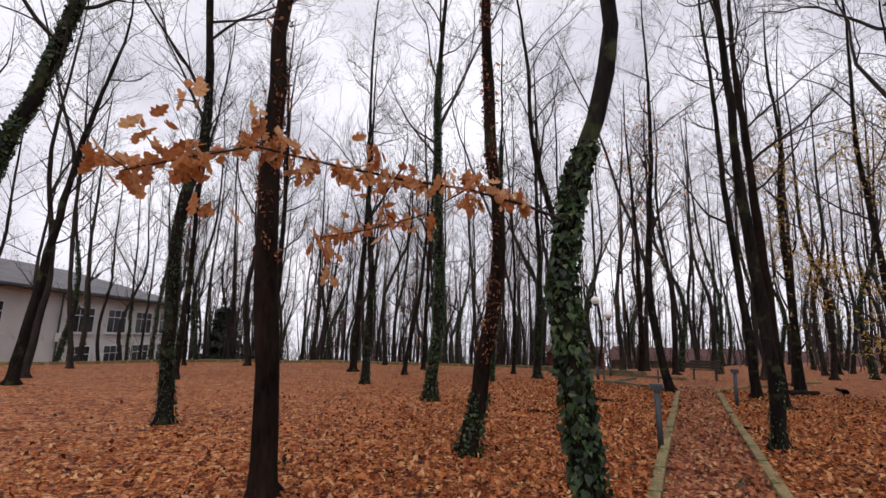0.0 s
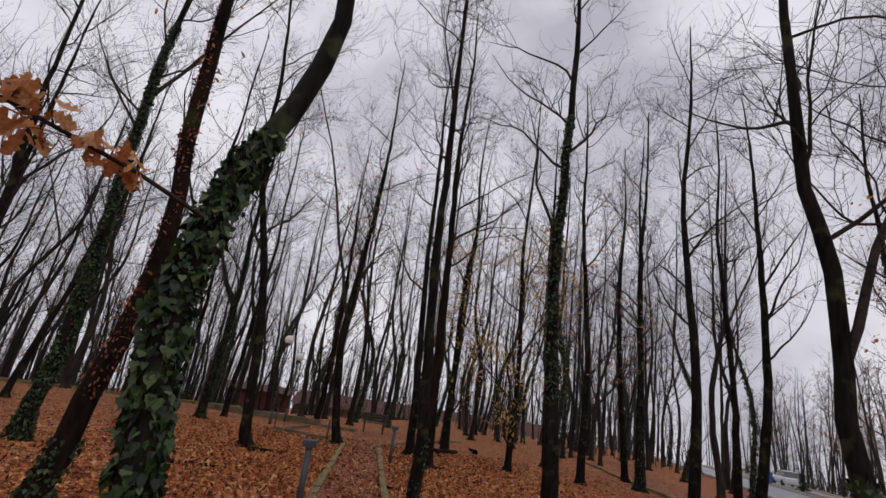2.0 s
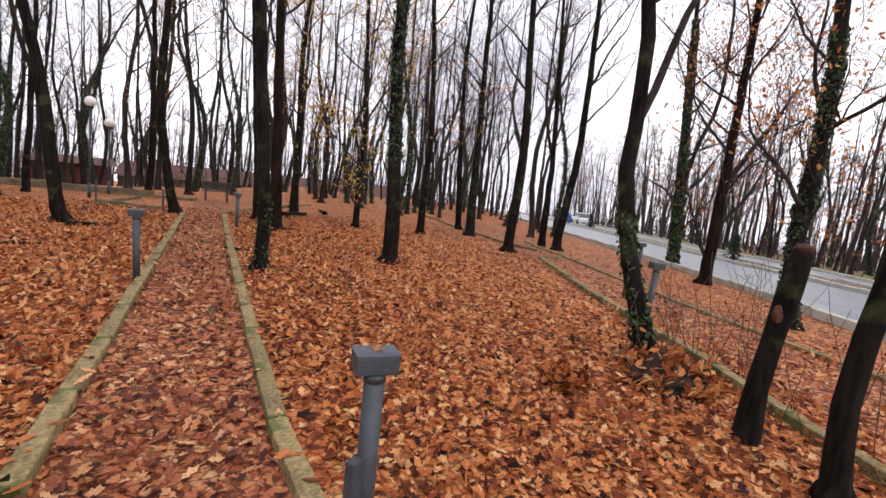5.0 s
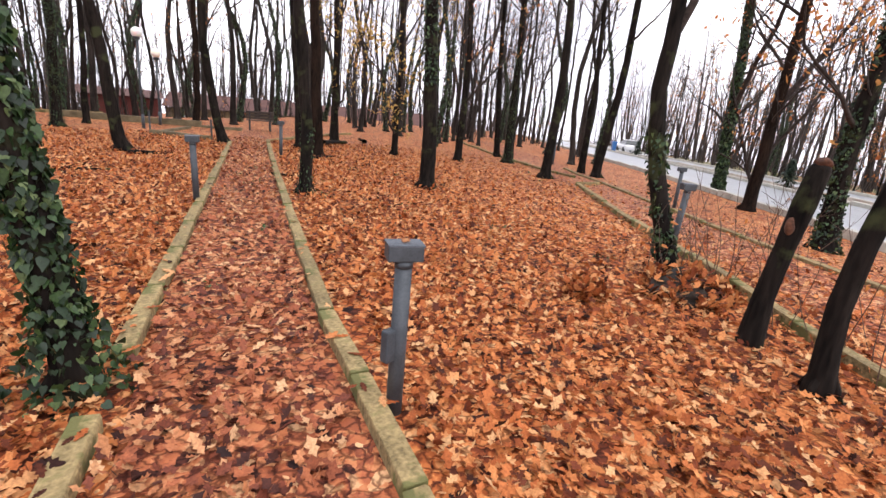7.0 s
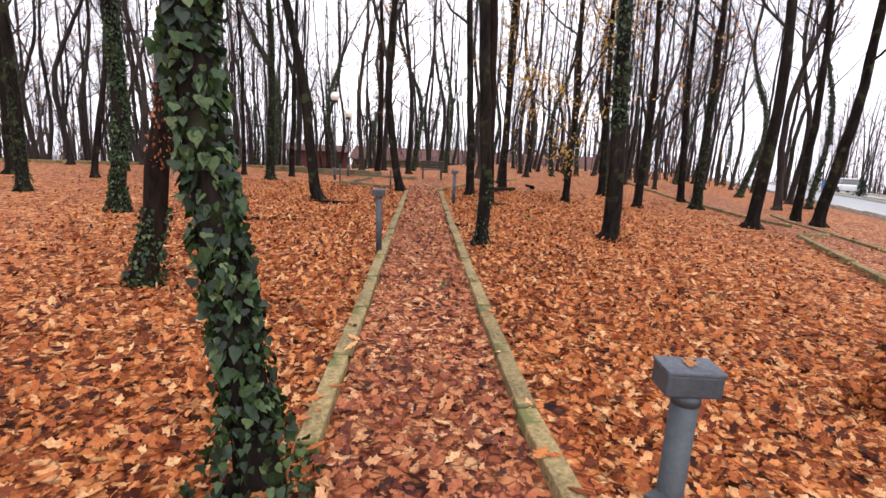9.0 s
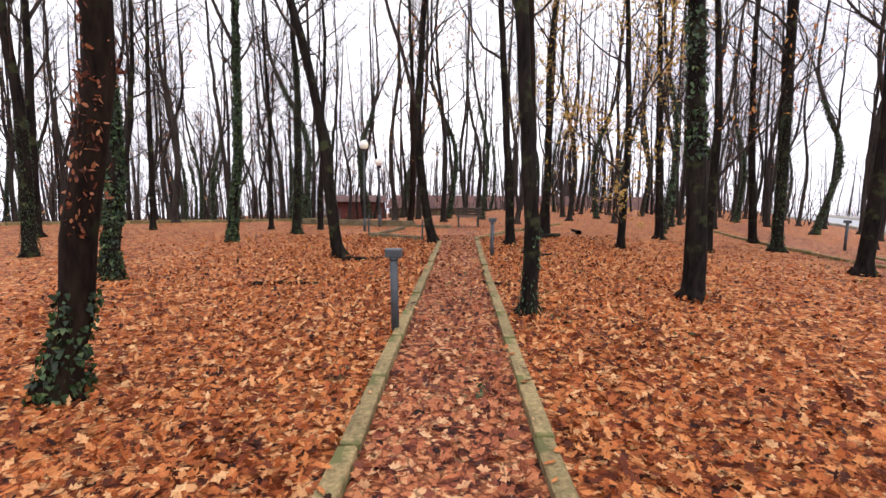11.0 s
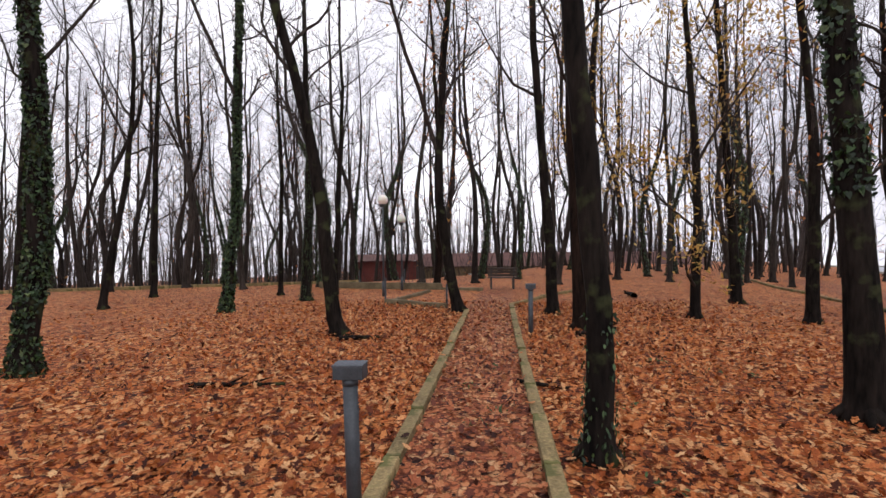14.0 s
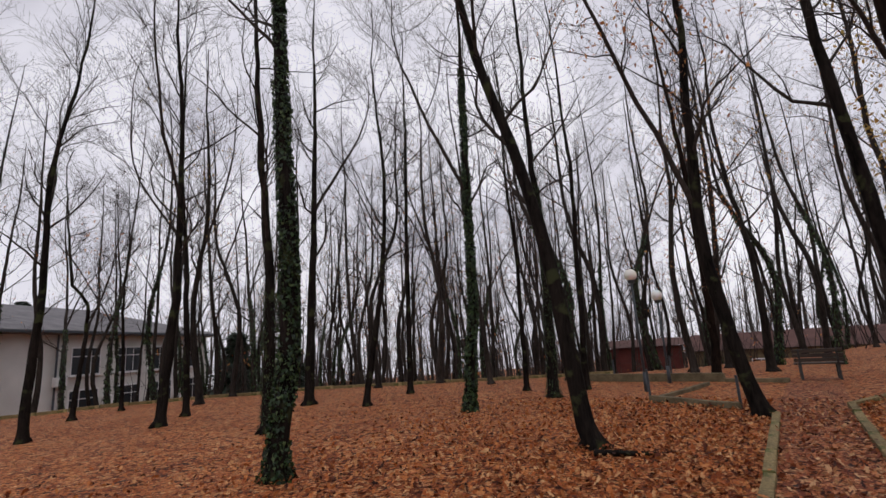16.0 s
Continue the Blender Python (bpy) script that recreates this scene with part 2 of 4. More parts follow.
M_BENCH = material("dark_bench_wood", (0.028, 0.022, 0.018), (0.075, 0.058, 0.045), 6, 0.7, 0.4, 40, stretch=(0.3, 3, 3))
M_IRON = material("cast_iron", (0.02, 0.02, 0.02), (0.045, 0.045, 0.045), 10, 0.6, 0.2, 60)
M_TIMBER = material("weathered_timber", (0.07, 0.055, 0.028), (0.19, 0.15, 0.085), 4, 0.85, 0.5, 40)
M_ROT = material("raw_broken_wood", (0.03, 0.012, 0.008), (0.14, 0.055, 0.026), 9, 0.9, 1.0, 40)
M_SOIL = material("dark_soil", (0.012, 0.009, 0.007), (0.04, 0.03, 0.022), 6, 0.95, 1.0, 40)
M_SHOOT = material("bramble_shoot", (0.05, 0.028, 0.02), (0.13, 0.075, 0.05), 8, 0.8, 0.2, 40)
M_BIN = material("blue_plastic", (0.02, 0.10, 0.30), (0.03, 0.15, 0.40), 3, 0.4, 0.05, 40)
M_CARPAINT = material("white_car_paint", (0.6, 0.6, 0.6), (0.72, 0.72, 0.72), 3, 0.25, 0.02, 40, spec=0.6)
M_RUBBER = material("black_rubber", (0.01, 0.01, 0.01), (0.03, 0.03, 0.03), 9, 0.85, 0.2, 60)
M_CONIFER = leaf_material("dark_conifer", [(0.0, (0.008, 0.018, 0.010)), (1.0, (0.03, 0.05, 0.028))], through=0.0)
M_WEED = leaf_material("seedling_leaf", [(0.0, (0.03, 0.06, 0.02)), (1.0, (0.10, 0.16, 0.06))], through=0.2)
M_GLOBE = bpy.data.materials.new("opal_globe")
M_GLOBE.use_nodes = True
_b = M_GLOBE.node_tree.nodes["Principled BSDF"]
_b.inputs["Base Color"].default_value, _b.inputs["Roughness"].default_value = (0.82, 0.80, 0.74, 1), 0.25
_b.inputs["Subsurface Weight"].default_value = 0.3
M_GLASS = bpy.data.materials.new("window_glass")
M_GLASS.use_nodes = True
_b = M_GLASS.node_tree.nodes["Principled BSDF"]
_b.inputs["Base Color"].default_value, _b.inputs["Roughness"].default_value = (0.03, 0.035, 0.04, 1), 0.06

# ---------------------------------------------------------------- builders
def mesh_object(name, verts, faces, mat, parent=None, label="", smooth=True):
    me = bpy.data.meshes.new(name)
    me.from_pydata([tuple(v) for v in verts], [], faces)
    if smooth:
        me.polygons.foreach_set("use_smooth", [True] * len(me.polygons))
    me.materials.append(mat)
    me.update()
    ob = new(name, me)
    if parent:
        ob.parent = parent
    if label:
        ob["label"] = label
    return ob


def part(name, bm, mat, parent=None, label="", smooth=False):
    me = bpy.data.meshes.new(name)
    bm.to_mesh(me)
    bm.free()
    if smooth:
        me.polygons.foreach_set("use_smooth", [True] * len(me.polygons))
    me.materials.append(mat)
    ob = new(name, me)
    if parent:
        ob.parent = parent
    if label:
        ob["label"] = label
    return ob


def box(bm, size, centre, turn=0.0, bevel=0.0, tilt=None):
    """Adds a box, bevelled, to bm. turn: degrees about z."""
    made = bmesh.ops.create_cube(bm, size=1.0)["verts"]
    m = Matrix.Translation(centre) @ Matrix.Rotation(radians(turn), 4, "Z")
    if tilt:
        m = m @ Euler([radians(a) for a in tilt]).to_matrix().to_4x4()
    bmesh.ops.transform(bm, matrix=m @ Matrix.Diagonal((*size, 1)), verts=made)
    if bevel:
        edges = list({e for v in made for e in v.link_edges})
        bmesh.ops.bevel(bm, geom=edges, offset=bevel, segments=2, affect="EDGES", profile=0.6)
    return bm


def rod(bm, a, b, r0, r1=None, sides=10):
    a, b = Vector(a), Vector(b)
    made = bmesh.ops.create_cone(bm, cap_ends=True, segments=sides, radius1=r0, radius2=r1 or r0, depth=(b - a).length)["verts"]
    bmesh.ops.transform(bm, matrix=Matrix.Translation((a + b) / 2) @ (b - a).to_track_quat("Z", "Y").to_matrix().to_4x4(), verts=made)
    return bm


class Tubes:
    """Many tapering tubes gathered into one mesh."""

    def __init__(self):
        self.v, self.f = [], []

    def add(self, pts, radii, sides):
        start, n = len(self.v), len(pts)
        pts = [Vector(p) for p in pts]
        side = None
        for i, p in enumerate(pts):
            way = (pts[min(i + 1, n - 1)] - pts[max(i - 1, 0)]).normalized()
            if side is None:
                side = way.orthogonal().normalized()
            side = (side - way * side.dot(way)).normalized()
            up = way.cross(side)
            for k in range(sides):
                a = 2 * math.pi * k / sides
                self.v.append(p + (side * math.cos(a) + up * math.sin(a)) * radii[i])
        for i in range(n - 1):
            for k in range(sides):
                k2 = (k + 1) % sides
                self.f.append((start + i * sides + k, start + i * sides + k2, start + (i + 1) * sides + k2, start + (i + 1) * sides + k))
        self.f.append(tuple(start + (n - 1) * sides + k for k in range(sides)))

    def made(self, name, mat, parent, label=""):
        return mesh_object(name, self.v, self.f, mat, parent, label)


def branch(rng, start, way, length, r0, r1, steps, wander, lift):
    """A wandering line that bends upward by lift, with its radii."""
    pts, radii = [Vector(start)], [r0]
    way = Vector(way).normalized()
    for i in range(steps):
        way = (way + Vector((rng.gauss(0, wander), rng.gauss(0, wander), rng.gauss(0, wander * 0.6) + lift))).normalized()
        pts.append(pts[-1] + way * (length / steps))
        s = (i + 1) / steps
        radii.append(r0 + (r1 - r0) * s)
    return pts, radii


def crown(rng, tubes, trunk, tr, start, counts, h, tips, spread=1.0):
    """Limbs, branches and twigs from the trunk's height start (0..1) upward; their tips are added to tips."""
    n1, n2, n3, n4 = counts
    for i in range(n1):
        s = start + (0.99 - start) * (i + rng.random()) / n1
        k = s * (len(trunk) - 1)
        j = min(int(k), len(trunk) - 2)
        at = trunk[j].lerp(trunk[j + 1], k - j)
        r = (tr[j] + (tr[j + 1] - tr[j]) * (k - j))
        az = rng.uniform(0, 2 * math.pi)
        rise = rng.uniform(0.35, 1.6)
        length = h * rng.uniform(0.14, 0.27) * spread * (1.15 - 0.5 * s)
        r1 = min(r * rng.uniform(0.32, 0.5), length * 0.013 + 0.006)
        l1, w1 = branch(rng, at, (math.cos(az), math.sin(az), rise), length, r1, 0.006, 8, 0.19, 0.07)
        tubes.add(l1, w1, 5)
        for _ in range(n2):
            q = rng.randint(1, 7)
            out = Vector((rng.gauss(0, 1), rng.gauss(0, 1), rng.uniform(-0.2, 1.1))).normalized()
            way = (l1[q] - l1[q - 1]).normalized() + out * 1.0
            l2, w2 = branch(rng, l1[q], way, length * rng.uniform(0.28, 0.65), max(w1[q] * 0.55, 0.005), 0.0032, 5, 0.22, 0.05)
            tubes.add(l2, w2, 3)
            for _ in range(n3):
                q2 = rng.randint(1, 5)
                out = Vector((rng.gauss(0, 1), rng.gauss(0, 1), rng.uniform(-0.4, 1.0))).normalized()
                way = (l2[q2] - l2[q2 - 1]).normalized() + out * 1.0
                l3, w3 = branch(rng, l2[q2], way, rng.uniform(0.35, 1.0) * h / 15, 0.0042, 0.0022, 3, 0.26, 0.03)
                tubes.add(l3, w3, 3)
                tips.append(l3[-1])
                for _ in range(n4):
                    q3 = rng.randint(1, 3)
                    out = Vector((rng.gauss(0, 1), rng.gauss(0, 1), rng.uniform(-0.4, 0.9))).normalized()
                    l4, w4 = branch(rng, l3[q3], out + (l3[q3] - l3[q3 - 1]).normalized() * 0.8, rng.uniform(0.2, 0.5), 0.0026, 0.0016, 2, 0.25, 0)
                    tubes.add(l4, w4, 3)
                    tips.append(l4[-1])


LOBES = [(0.0, 0.0), (0.10, 0.10), (0.30, 0.12), (0.36, 0.26), (0.52, 0.16), (0.62, 0.30), (0.78, 0.15), (0.86, 0.20), (1.0, 0.0)]
OAK = LOBES + [(x, -y) for x, y in LOBES[-2:0:-1]]
SIMPLE = [(0.0, 0.0), (0.18, 0.09), (0.30, 0.28), (0.43, 0.14), (0.62, 0.33), (0.75, 0.15), (1.0, 0.03), (0.80, -0.14), (0.67, -0.31), (0.48, -0.13), (0.34, -0.27), (0.19, -0.08)]
HEART = [(0.0, 0.0), (-0.10, 0.25), (0.08, 0.48), (0.45, 0.38), (0.62, 0.22), (1.0, 0.0), (0.62, -0.22), (0.45, -0.38), (0.08, -0.48), (-0.10, -0.25)]
PLAIN = [(0.0, 0.0), (0.3, 0.2), (0.7, 0.17), (1.0, 0.0), (0.7, -0.17), (0.3, -0.2)]


def leaves(name, places, outline, mat, parent=None, label="", curl=0.25):
    """One mesh of many leaves. places: (point, matrix of the leaf's turn, length)."""
    verts, faces, n = [], [], len(outline)
    shape = np.array([(x, y, curl * (y * y * 1.6 + 0.5 * (x - 0.5) ** 2)) for x, y in outline] + [(0.5, 0.0, 0.0)])
    count = len(places)
    turns = np.array([np.array(m) for _, m, _ in places]).reshape(-1, 3, 3)
    at = np.array([tuple(p) for p, _, _ in places])
    size = np.array([s for _, _, s in places])[:, None, None]
    bent = shape[None] * np.random.uniform(0.7, 1.3, (count, 1, 3)) * np.where(np.arange(3) == 2, np.random.uniform(-1.2, 2.2, (count, 1, 1)), 1.0)
    verts = (np.einsum("nij,nkj->nki", turns, bent * size) + at[:, None]).reshape(-1, 3)
    fan = np.array([(k, (k + 1) % n, n) for k in range(n)])
    faces = (fan[None] + (np.arange(count) * (n + 1))[:, None, None]).reshape(-1, 3)
    me = bpy.data.meshes.new(name)
    me.vertices.add(len(verts))
    me.vertices.foreach_set("co", verts.ravel())
    me.loops.add(faces.size)
    me.loops.foreach_set("vertex_index", faces.ravel())
    me.polygons.add(len(faces))
    me.polygons.foreach_set("loop_start", np.arange(0, faces.size, 3))
    me.update(calc_edges=True)
    me.validate()
    me.materials.append(mat)
    ob = new(name, me)
    if parent:
        ob.parent = parent
    if label:
        ob["label"] = label
    return ob


def spin(rng, tilt=0.5):
    return Euler((rng.gauss(0, tilt), rng.gauss(0, tilt), rng.uniform(0, 6.283))).to_matrix()


# ---------------------------------------------------------------- the lie of the land
AHEAD, RIGHT = Vector((0.466, 0.885)), Vector((0.885, -0.466))
EDGE_LINE = [(-60, 6), (-18.7, 19.4), (-12, 25.2), (-5, 27.4), (1.4, 26.9), (7, 26.2), (16, 30), (40, 52), (90, 110)]


def edge_y(x):
    for (x0, y0), (x1, y1) in zip(EDGE_LINE, EDGE_LINE[1:]):
        if x < x1:
            return y0 + (y1 - y0) * (x - x0) / (x1 - x0)
    return EDGE_LINE[-1][1]


ROAD_AT, ROAD_WAY = Vector((14.6, 0.9)), Vector((0.79, 0.613))
ROAD_OUT = Vector((0.613, -0.79))


def road_off(x, y):
    """Metres past the road's near kerb."""
    return (x - ROAD_AT.x) * ROAD_OUT.x + (y - ROAD_AT.y) * ROAD_OUT.y


def ground_z(x, y):
    v = x * RIGHT.x + y * RIGHT.y
    z = -0.035 * max(0.0, v - 6.0)
    off = road_off(x, y)
    if off > -3:
        z = min(z, -0.30) if off > 0 else z + (min(z, -0.30) - z) * (off + 3) / 3
    if off > 14:
        z -= 0.02 * (off - 14)
    past = y - edge_y(x)
    if past > 0 and off < 0:
        z -= 0.9 * min(1, past / 1.5) + 0.10 * past if past < 25 else 3.4 + 0.035 * (past - 25)
    far = math.hypot(x, y)
    if far > 90:
        z -= 0.03 * min(far - 90, 500)
    z += 0.05 * noise.noise(Vector((x * 0.35, y * 0.35, 0))) * (1 if abs(v) > 1.2 else 0.3)
    return z


def uneven(lo, hi, mid0, mid1, fine, grow):
    a = list(np.arange(mid0, mid1 + 1e-6, fine))
    step = fine
    while a[-1] < hi:
        step *= grow
        a.append(a[-1] + step)
    step = fine
    while a[0] > lo:
        step *= grow
        a.insert(0, a[0] - step)
    return a


gx, gy = uneven(-900, 900, -16, 26, 0.35, 1.12), uneven(-900, 900, -5, 34, 0.35, 1.12)
gv = [(x, y, ground_z(x, y)) for y in gy for x in gx]
W = len(gx)
gf = [(j * W + i, j * W + i + 1, (j + 1) * W + i + 1, (j + 1) * W + i) for j in range(len(gy) - 1) for i in range(W - 1)]
ground = tagged(mesh_object("ground", gv, gf, M_LITTER), "woodland ground covered in fallen orange-brown oak leaves", "ground", kind="structure")


def strip(name, mat, line, width, lift, label, category, step=0.6):
    """A flat band along a line of points, laid on the ground."""
    pts = []
    for (x0, y0), (x1, y1) in zip(line, line[1:]):
        n = max(1, int(math.hypot(x1 - x0, y1 - y0) / step))
        pts += [(x0 + (x1 - x0) * i / n, y0 + (y1 - y0) * i / n) for i in range(n)]
    pts.append(line[-1])
    v, f = [], []
    for i, p in enumerate(pts):
        q0, q1 = pts[max(i - 1, 0)], pts[min(i + 1, len(pts) - 1)]
        d = Vector((q1[0] - q0[0], q1[1] - q0[1])).normalized()
        for s in (-0.5, -0.25, 0, 0.25, 0.5):
            x, y = p[0] + d.y * width * s, p[1] - d.x * width * s
            v.append((x, y, ground_z(x, y) + lift))
        if i:
            a = 5 * (i - 1)
            f += [(a + k, a + k + 1, a + k + 6, a + k + 5) for k in range(4)]
    return tagged(mesh_object(name, v, f, mat), label, category, kind="structure")


def on_path(s, v):
    """World x, y of a spot s metres along the walk's path and v metres to its right."""
    return AHEAD.x * s + RIGHT.x * v, AHEAD.y * s + RIGHT.y * v


KERB_LEFT, KERB_LEFT_NEAR = [(1.03, 3.04), (7.35, 14.95)], [(-0.55, 0.05), (0.75, 2.50)]
KERB_RIGHT = [(0.6, -0.8), (1.53, 1.2), (2.26, 2.83), (3.52, 5.3), (5.8, 9.7), (8.85, 15.45), (11.6, 17.5), (16, 20.2)]
path = strip("path", M_TRODDEN, [(-0.55, -1.6), (1.05, 1.5), (1.72, 2.97), (3.5, 6.4), (8.15, 15.3), (11.2, 20.6)], 1.12, 0.012, "narrow footpath covered in trodden damp leaves", "path", 0.4)
side_path = strip("side_path", M_TRODDEN, [(3.5, -3.6), (9.0, 1.65), (16.6, 8.9), (30, 21.7)], 2.0, 0.012, "second footpath with fallen leaves beside the road", "path", 0.6)


def stone_mesh(length, width, height, seed):
    rng = random.Random(seed)
    bm = box(bmesh.new(), (length, width, height), (0, 0, 0), bevel=0.012)
    for vert in bm.verts:
        vert.co += Vector((rng.gauss(0, 0.002), rng.gauss(0, 0.003), rng.gauss(0, 0.003)))
    me = bpy.data.meshes.new("kerb_stone")
    bm.to_mesh(me)
    bm.free()
    me.materials.append(M_KERB)
    return me


STONES = [stone_mesh(0.985, 0.115, 0.30, s) for s in range(5)]


def kerb(name, line, label, top=0.085, seed=1):
    """A row of separate kerb stones along a line."""
    rng = random.Random(seed)
    root = tagged(new(name), label, "kerb", kind="structure")
    for (x0, y0), (x1, y1) in zip(line, line[1:]):
        d = Vector((x1 - x0, y1 - y0))
        n = max(1, round(d.length))
        for i in range(n):
            s = (i + 0.5) / n
            x, y = x0 + d.x * s, y0 + d.y * s
            ob = new("kerb_stone", STONES[rng.randrange(5)])
            ob.parent = root
            slope = (ground_z(x0 + d.x * (s + 0.5 / n), y0 + d.y * (s + 0.5 / n)) - ground_z(x0 + d.x * (s - 0.5 / n), y0 + d.y * (s - 0.5 / n))) * n / d.length
            ob.matrix_basis = Matrix.Translation((x, y, ground_z(x, y) + top - 0.15 + rng.gauss(0, 0.006))) @ Euler((rng.gauss(0, 0.02), -math.atan(slope), math.atan2(d.y, d.x) + rng.gauss(0, 0.008))).to_matrix().to_4x4() @ Matrix.Diagonal((d.length / n, 1, 1, 1))
    return root


# ---------------------------------------------------------------- road and buildings
def along_road(s, off):
    return ROAD_AT.x + ROAD_WAY.x * s + ROAD_OUT.x * off, ROAD_AT.y + ROAD_WAY.y * s + ROAD_OUT.y * off


strip("road", M_ASPHALT, [along_road(-25, 3.2), along_road(160, 3.2)], 6.2, 0.03, "wet pale grey asphalt road past the wood", "road", 2.0)
strip("far_road", M_ASPHALT, [along_road(-25, 10.6), along_road(160, 10.6)], 4.6, 0.03, "far carriageway of wet grey asphalt", "road", 2.0)
strip("verge", M_GRASS, [along_road(-25, 24), along_road(160, 24)], 21, 0.015, "thin yellowed grass under the far trees", "grass verge", 2.0)


def road_kerb(name, off, label):
    bm = bmesh.new()
    turn = math.degrees(math.atan2(ROAD_WAY.y, ROAD_WAY.x))
    for i in range(62):
        x, y = along_road(-24 + i * 3, off)
        box(bm, (2.97, 0.18, 0.3), (x, y, ground_z(x, y) + 0.03), turn, 0.02)
    ob = part(name, bm, M_ROADKERB)
    return tagged(ob, label, "kerb", kind="structure")


road_kerb("road_kerb_1", 0.0, "pale concrete road kerb at the wood's side")
road_kerb("road_kerb_2", 6.4, "pale concrete kerb of the median strip")
road_kerb("road_kerb_3", 8.2, "pale concrete kerb of the median strip")
road_kerb("road_kerb_4", 13.0, "pale concrete kerb beyond the far carriageway")


def window(parent, at, turn, w, h, mat_glass=M_GLASS):
    """A white window of two lights with a transom, set into the wall and proud of it."""
    m = pose(*at, 0, 0, turn)
    bm = box(bmesh.new(), (w + 0.12, 0.06, h + 0.12), (0, 0, 0))
    frame_ob = part("window", bm, M_FRAME, parent)
    frame_ob.matrix_basis = m
    panes = 3 if w > 1.7 else 2
    step = w / panes
    for i in range(panes):
        for z0, z1 in ((-h / 2 + 0.04, h * 0.16), (h * 0.16 + 0.06, h / 2 - 0.04)):
            g = part("pane", box(bmesh.new(), (step - 0.08, 0.03, z1 - z0), (-w / 2 + step * (i + 0.5), -0.03, (z0 + z1) / 2)), mat_glass, frame_ob)
    part("sill", box(bmesh.new(), (w + 0.3, 0.2, 0.06), (0, -0.1, -h / 2 - 0.09), bevel=0.01), M_FRAME, frame_ob)


def wall_part(parent, a, b, base, top, mat, thick=0.3):
    d = Vector((b[0] - a[0], b[1] - a[1]))
    bm = box(bmesh.new(), (d.length, thick, top - base), ((a[0] + b[0]) / 2, (a[1] + b[1]) / 2, (base + top) / 2), math.degrees(math.atan2(d.y, d.x)))
    return part("wall", bm, mat, parent)


def school():
    """A white two-storey building with a hipped grey roof, below the wood's edge."""
    root = tagged(new("white_building"), "long white plastered two-storey building with grey hipped roof", "building")
    base, eave = -3.6, 3.95
    a, c, e = Vector((-26.0, 9.0)), Vector((-26.0, 34.0)), Vector((-26.0, 50.0))
    back = Vector((-13.0, 0.0))
    for p, q in ((a, e), (e, e + back), (e + back, a + back), (a + back, a)):
        wall_part(root, p, q, base, eave, M_PLASTER)
    ring = [a, e, e + back, a + back]
    out = [p + Vector((1.0 if p.x > -30 else -1.0, 1.0 if p.y > 30 else -1.0)) for p in ring]
    inner = [p + Vector((-6.4 if p.x > -30 else 6.4, -7.0 if p.y > 30 else 7.0)) for p in ring]
    v = [(*p, eave - 0.05) for p in out] + [(*p, eave + 0.18) for p in out] + [(*p, eave + 2.6) for p in inner]
    f = [(i, (i + 1) % 4, 4 + (i + 1) % 4, 4 + i) for i in range(4)] + [(4 + i, 4 + (i + 1) % 4, 8 + (i + 1) % 4, 8 + i) for i in range(4)]
    f += [(3, 2, 1, 0), (8, 9, 10, 11)]
    mesh_object("roof", v, f, M_ROOF, root, "grey tiled hipped roof", False)
    bm = box(bmesh.new(), (e.y - a.y + 2, 0.12, 0.14), (a.x + 1.08, (a.y + e.y) / 2, eave + 0.08), 90)
    part("gutter", bm, M_LID, root)
    for y in (19.5, 23.5, 28.3, 36.3, 40.2, 43.9, 47.6):
        for z in (2.15, -0.65):
            window(root, (a.x + 0.17, y, z), 90, 2.3, 1.8)
    for s, z in ((0.2, 0.9), (4.2, -0.6)):
        d = (e - c).normalized()
        part("air_conditioner", box(bmesh.new(), (0.8, 0.35, 0.6), (*(c + d * s + Vector((d.y, -d.x)) * 0.4), z), math.degrees(math.atan2(d.y, d.x)), 0.03), M_FRAME, root)
    d = (e - c).normalized()
    part("downpipe", rod(bmesh.new(), (*(c + Vector((d.y, -d.x)) * 0.25), base), (*(c + Vector((d.y, -d.x)) * 0.25), eave), 0.06), M_LID, root)
    return root


school()


def shed(a, b, depth, base, eave, ridge, mat, roof_mat, label, openings):
    root = tagged(new("long_shed"), label, "building")
    a, b = Vector(a), Vector(b)
    d = (b - a).normalized()
    n = Vector((-d.y, d.x)) * depth
    for p, q in ((a, b), (b, b + n), (b + n, a + n), (a + n, a)):
        wall_part(root, p, q, base, eave, mat)
    o = -d * 0.5 - n.normalized() * 0.5
    p = [a + o, b + d * 0.5 - n.normalized() * 0.5, b + n - o, a + n - d * 0.5 + n.normalized() * 0.5]
    r0, r1 = a + n / 2 - d * 0.5, b + n / 2 + d * 0.5
    v = [(*x, eave + 0.1) for x in p] + [(*r0, ridge), (*r1, ridge)]
    mesh_object("roof", v, [(0, 1, 5, 4), (2, 3, 4, 5), (1, 2, 5), (3, 0, 4), (3, 2, 1, 0)], roof_mat, root, "", False)
    turn = math.degrees(math.atan2(d.y, d.x))
    for i in range(openings):
        at = a + d * ((b - a).length * (i + 0.5) / openings) - n.normalized() * 0.17
        window(root, (*at, (base + eave) / 2 + 0.5), turn, 1.3, 1.0)
    return root


shed((12.2, 52.0), (17.6, 50.6), 6, -4.2, 0.2, 0.9, M_BRICK, M_REDROOF, "dark red clad shed behind the trees", 0)
shed((20.0, 55.0), (46.0, 40.5), 9, -4.2, -0.6, 0.9, M_TIMBER, M_REDROOF, "long low building with a red tiled roof beyond the wood", 8)

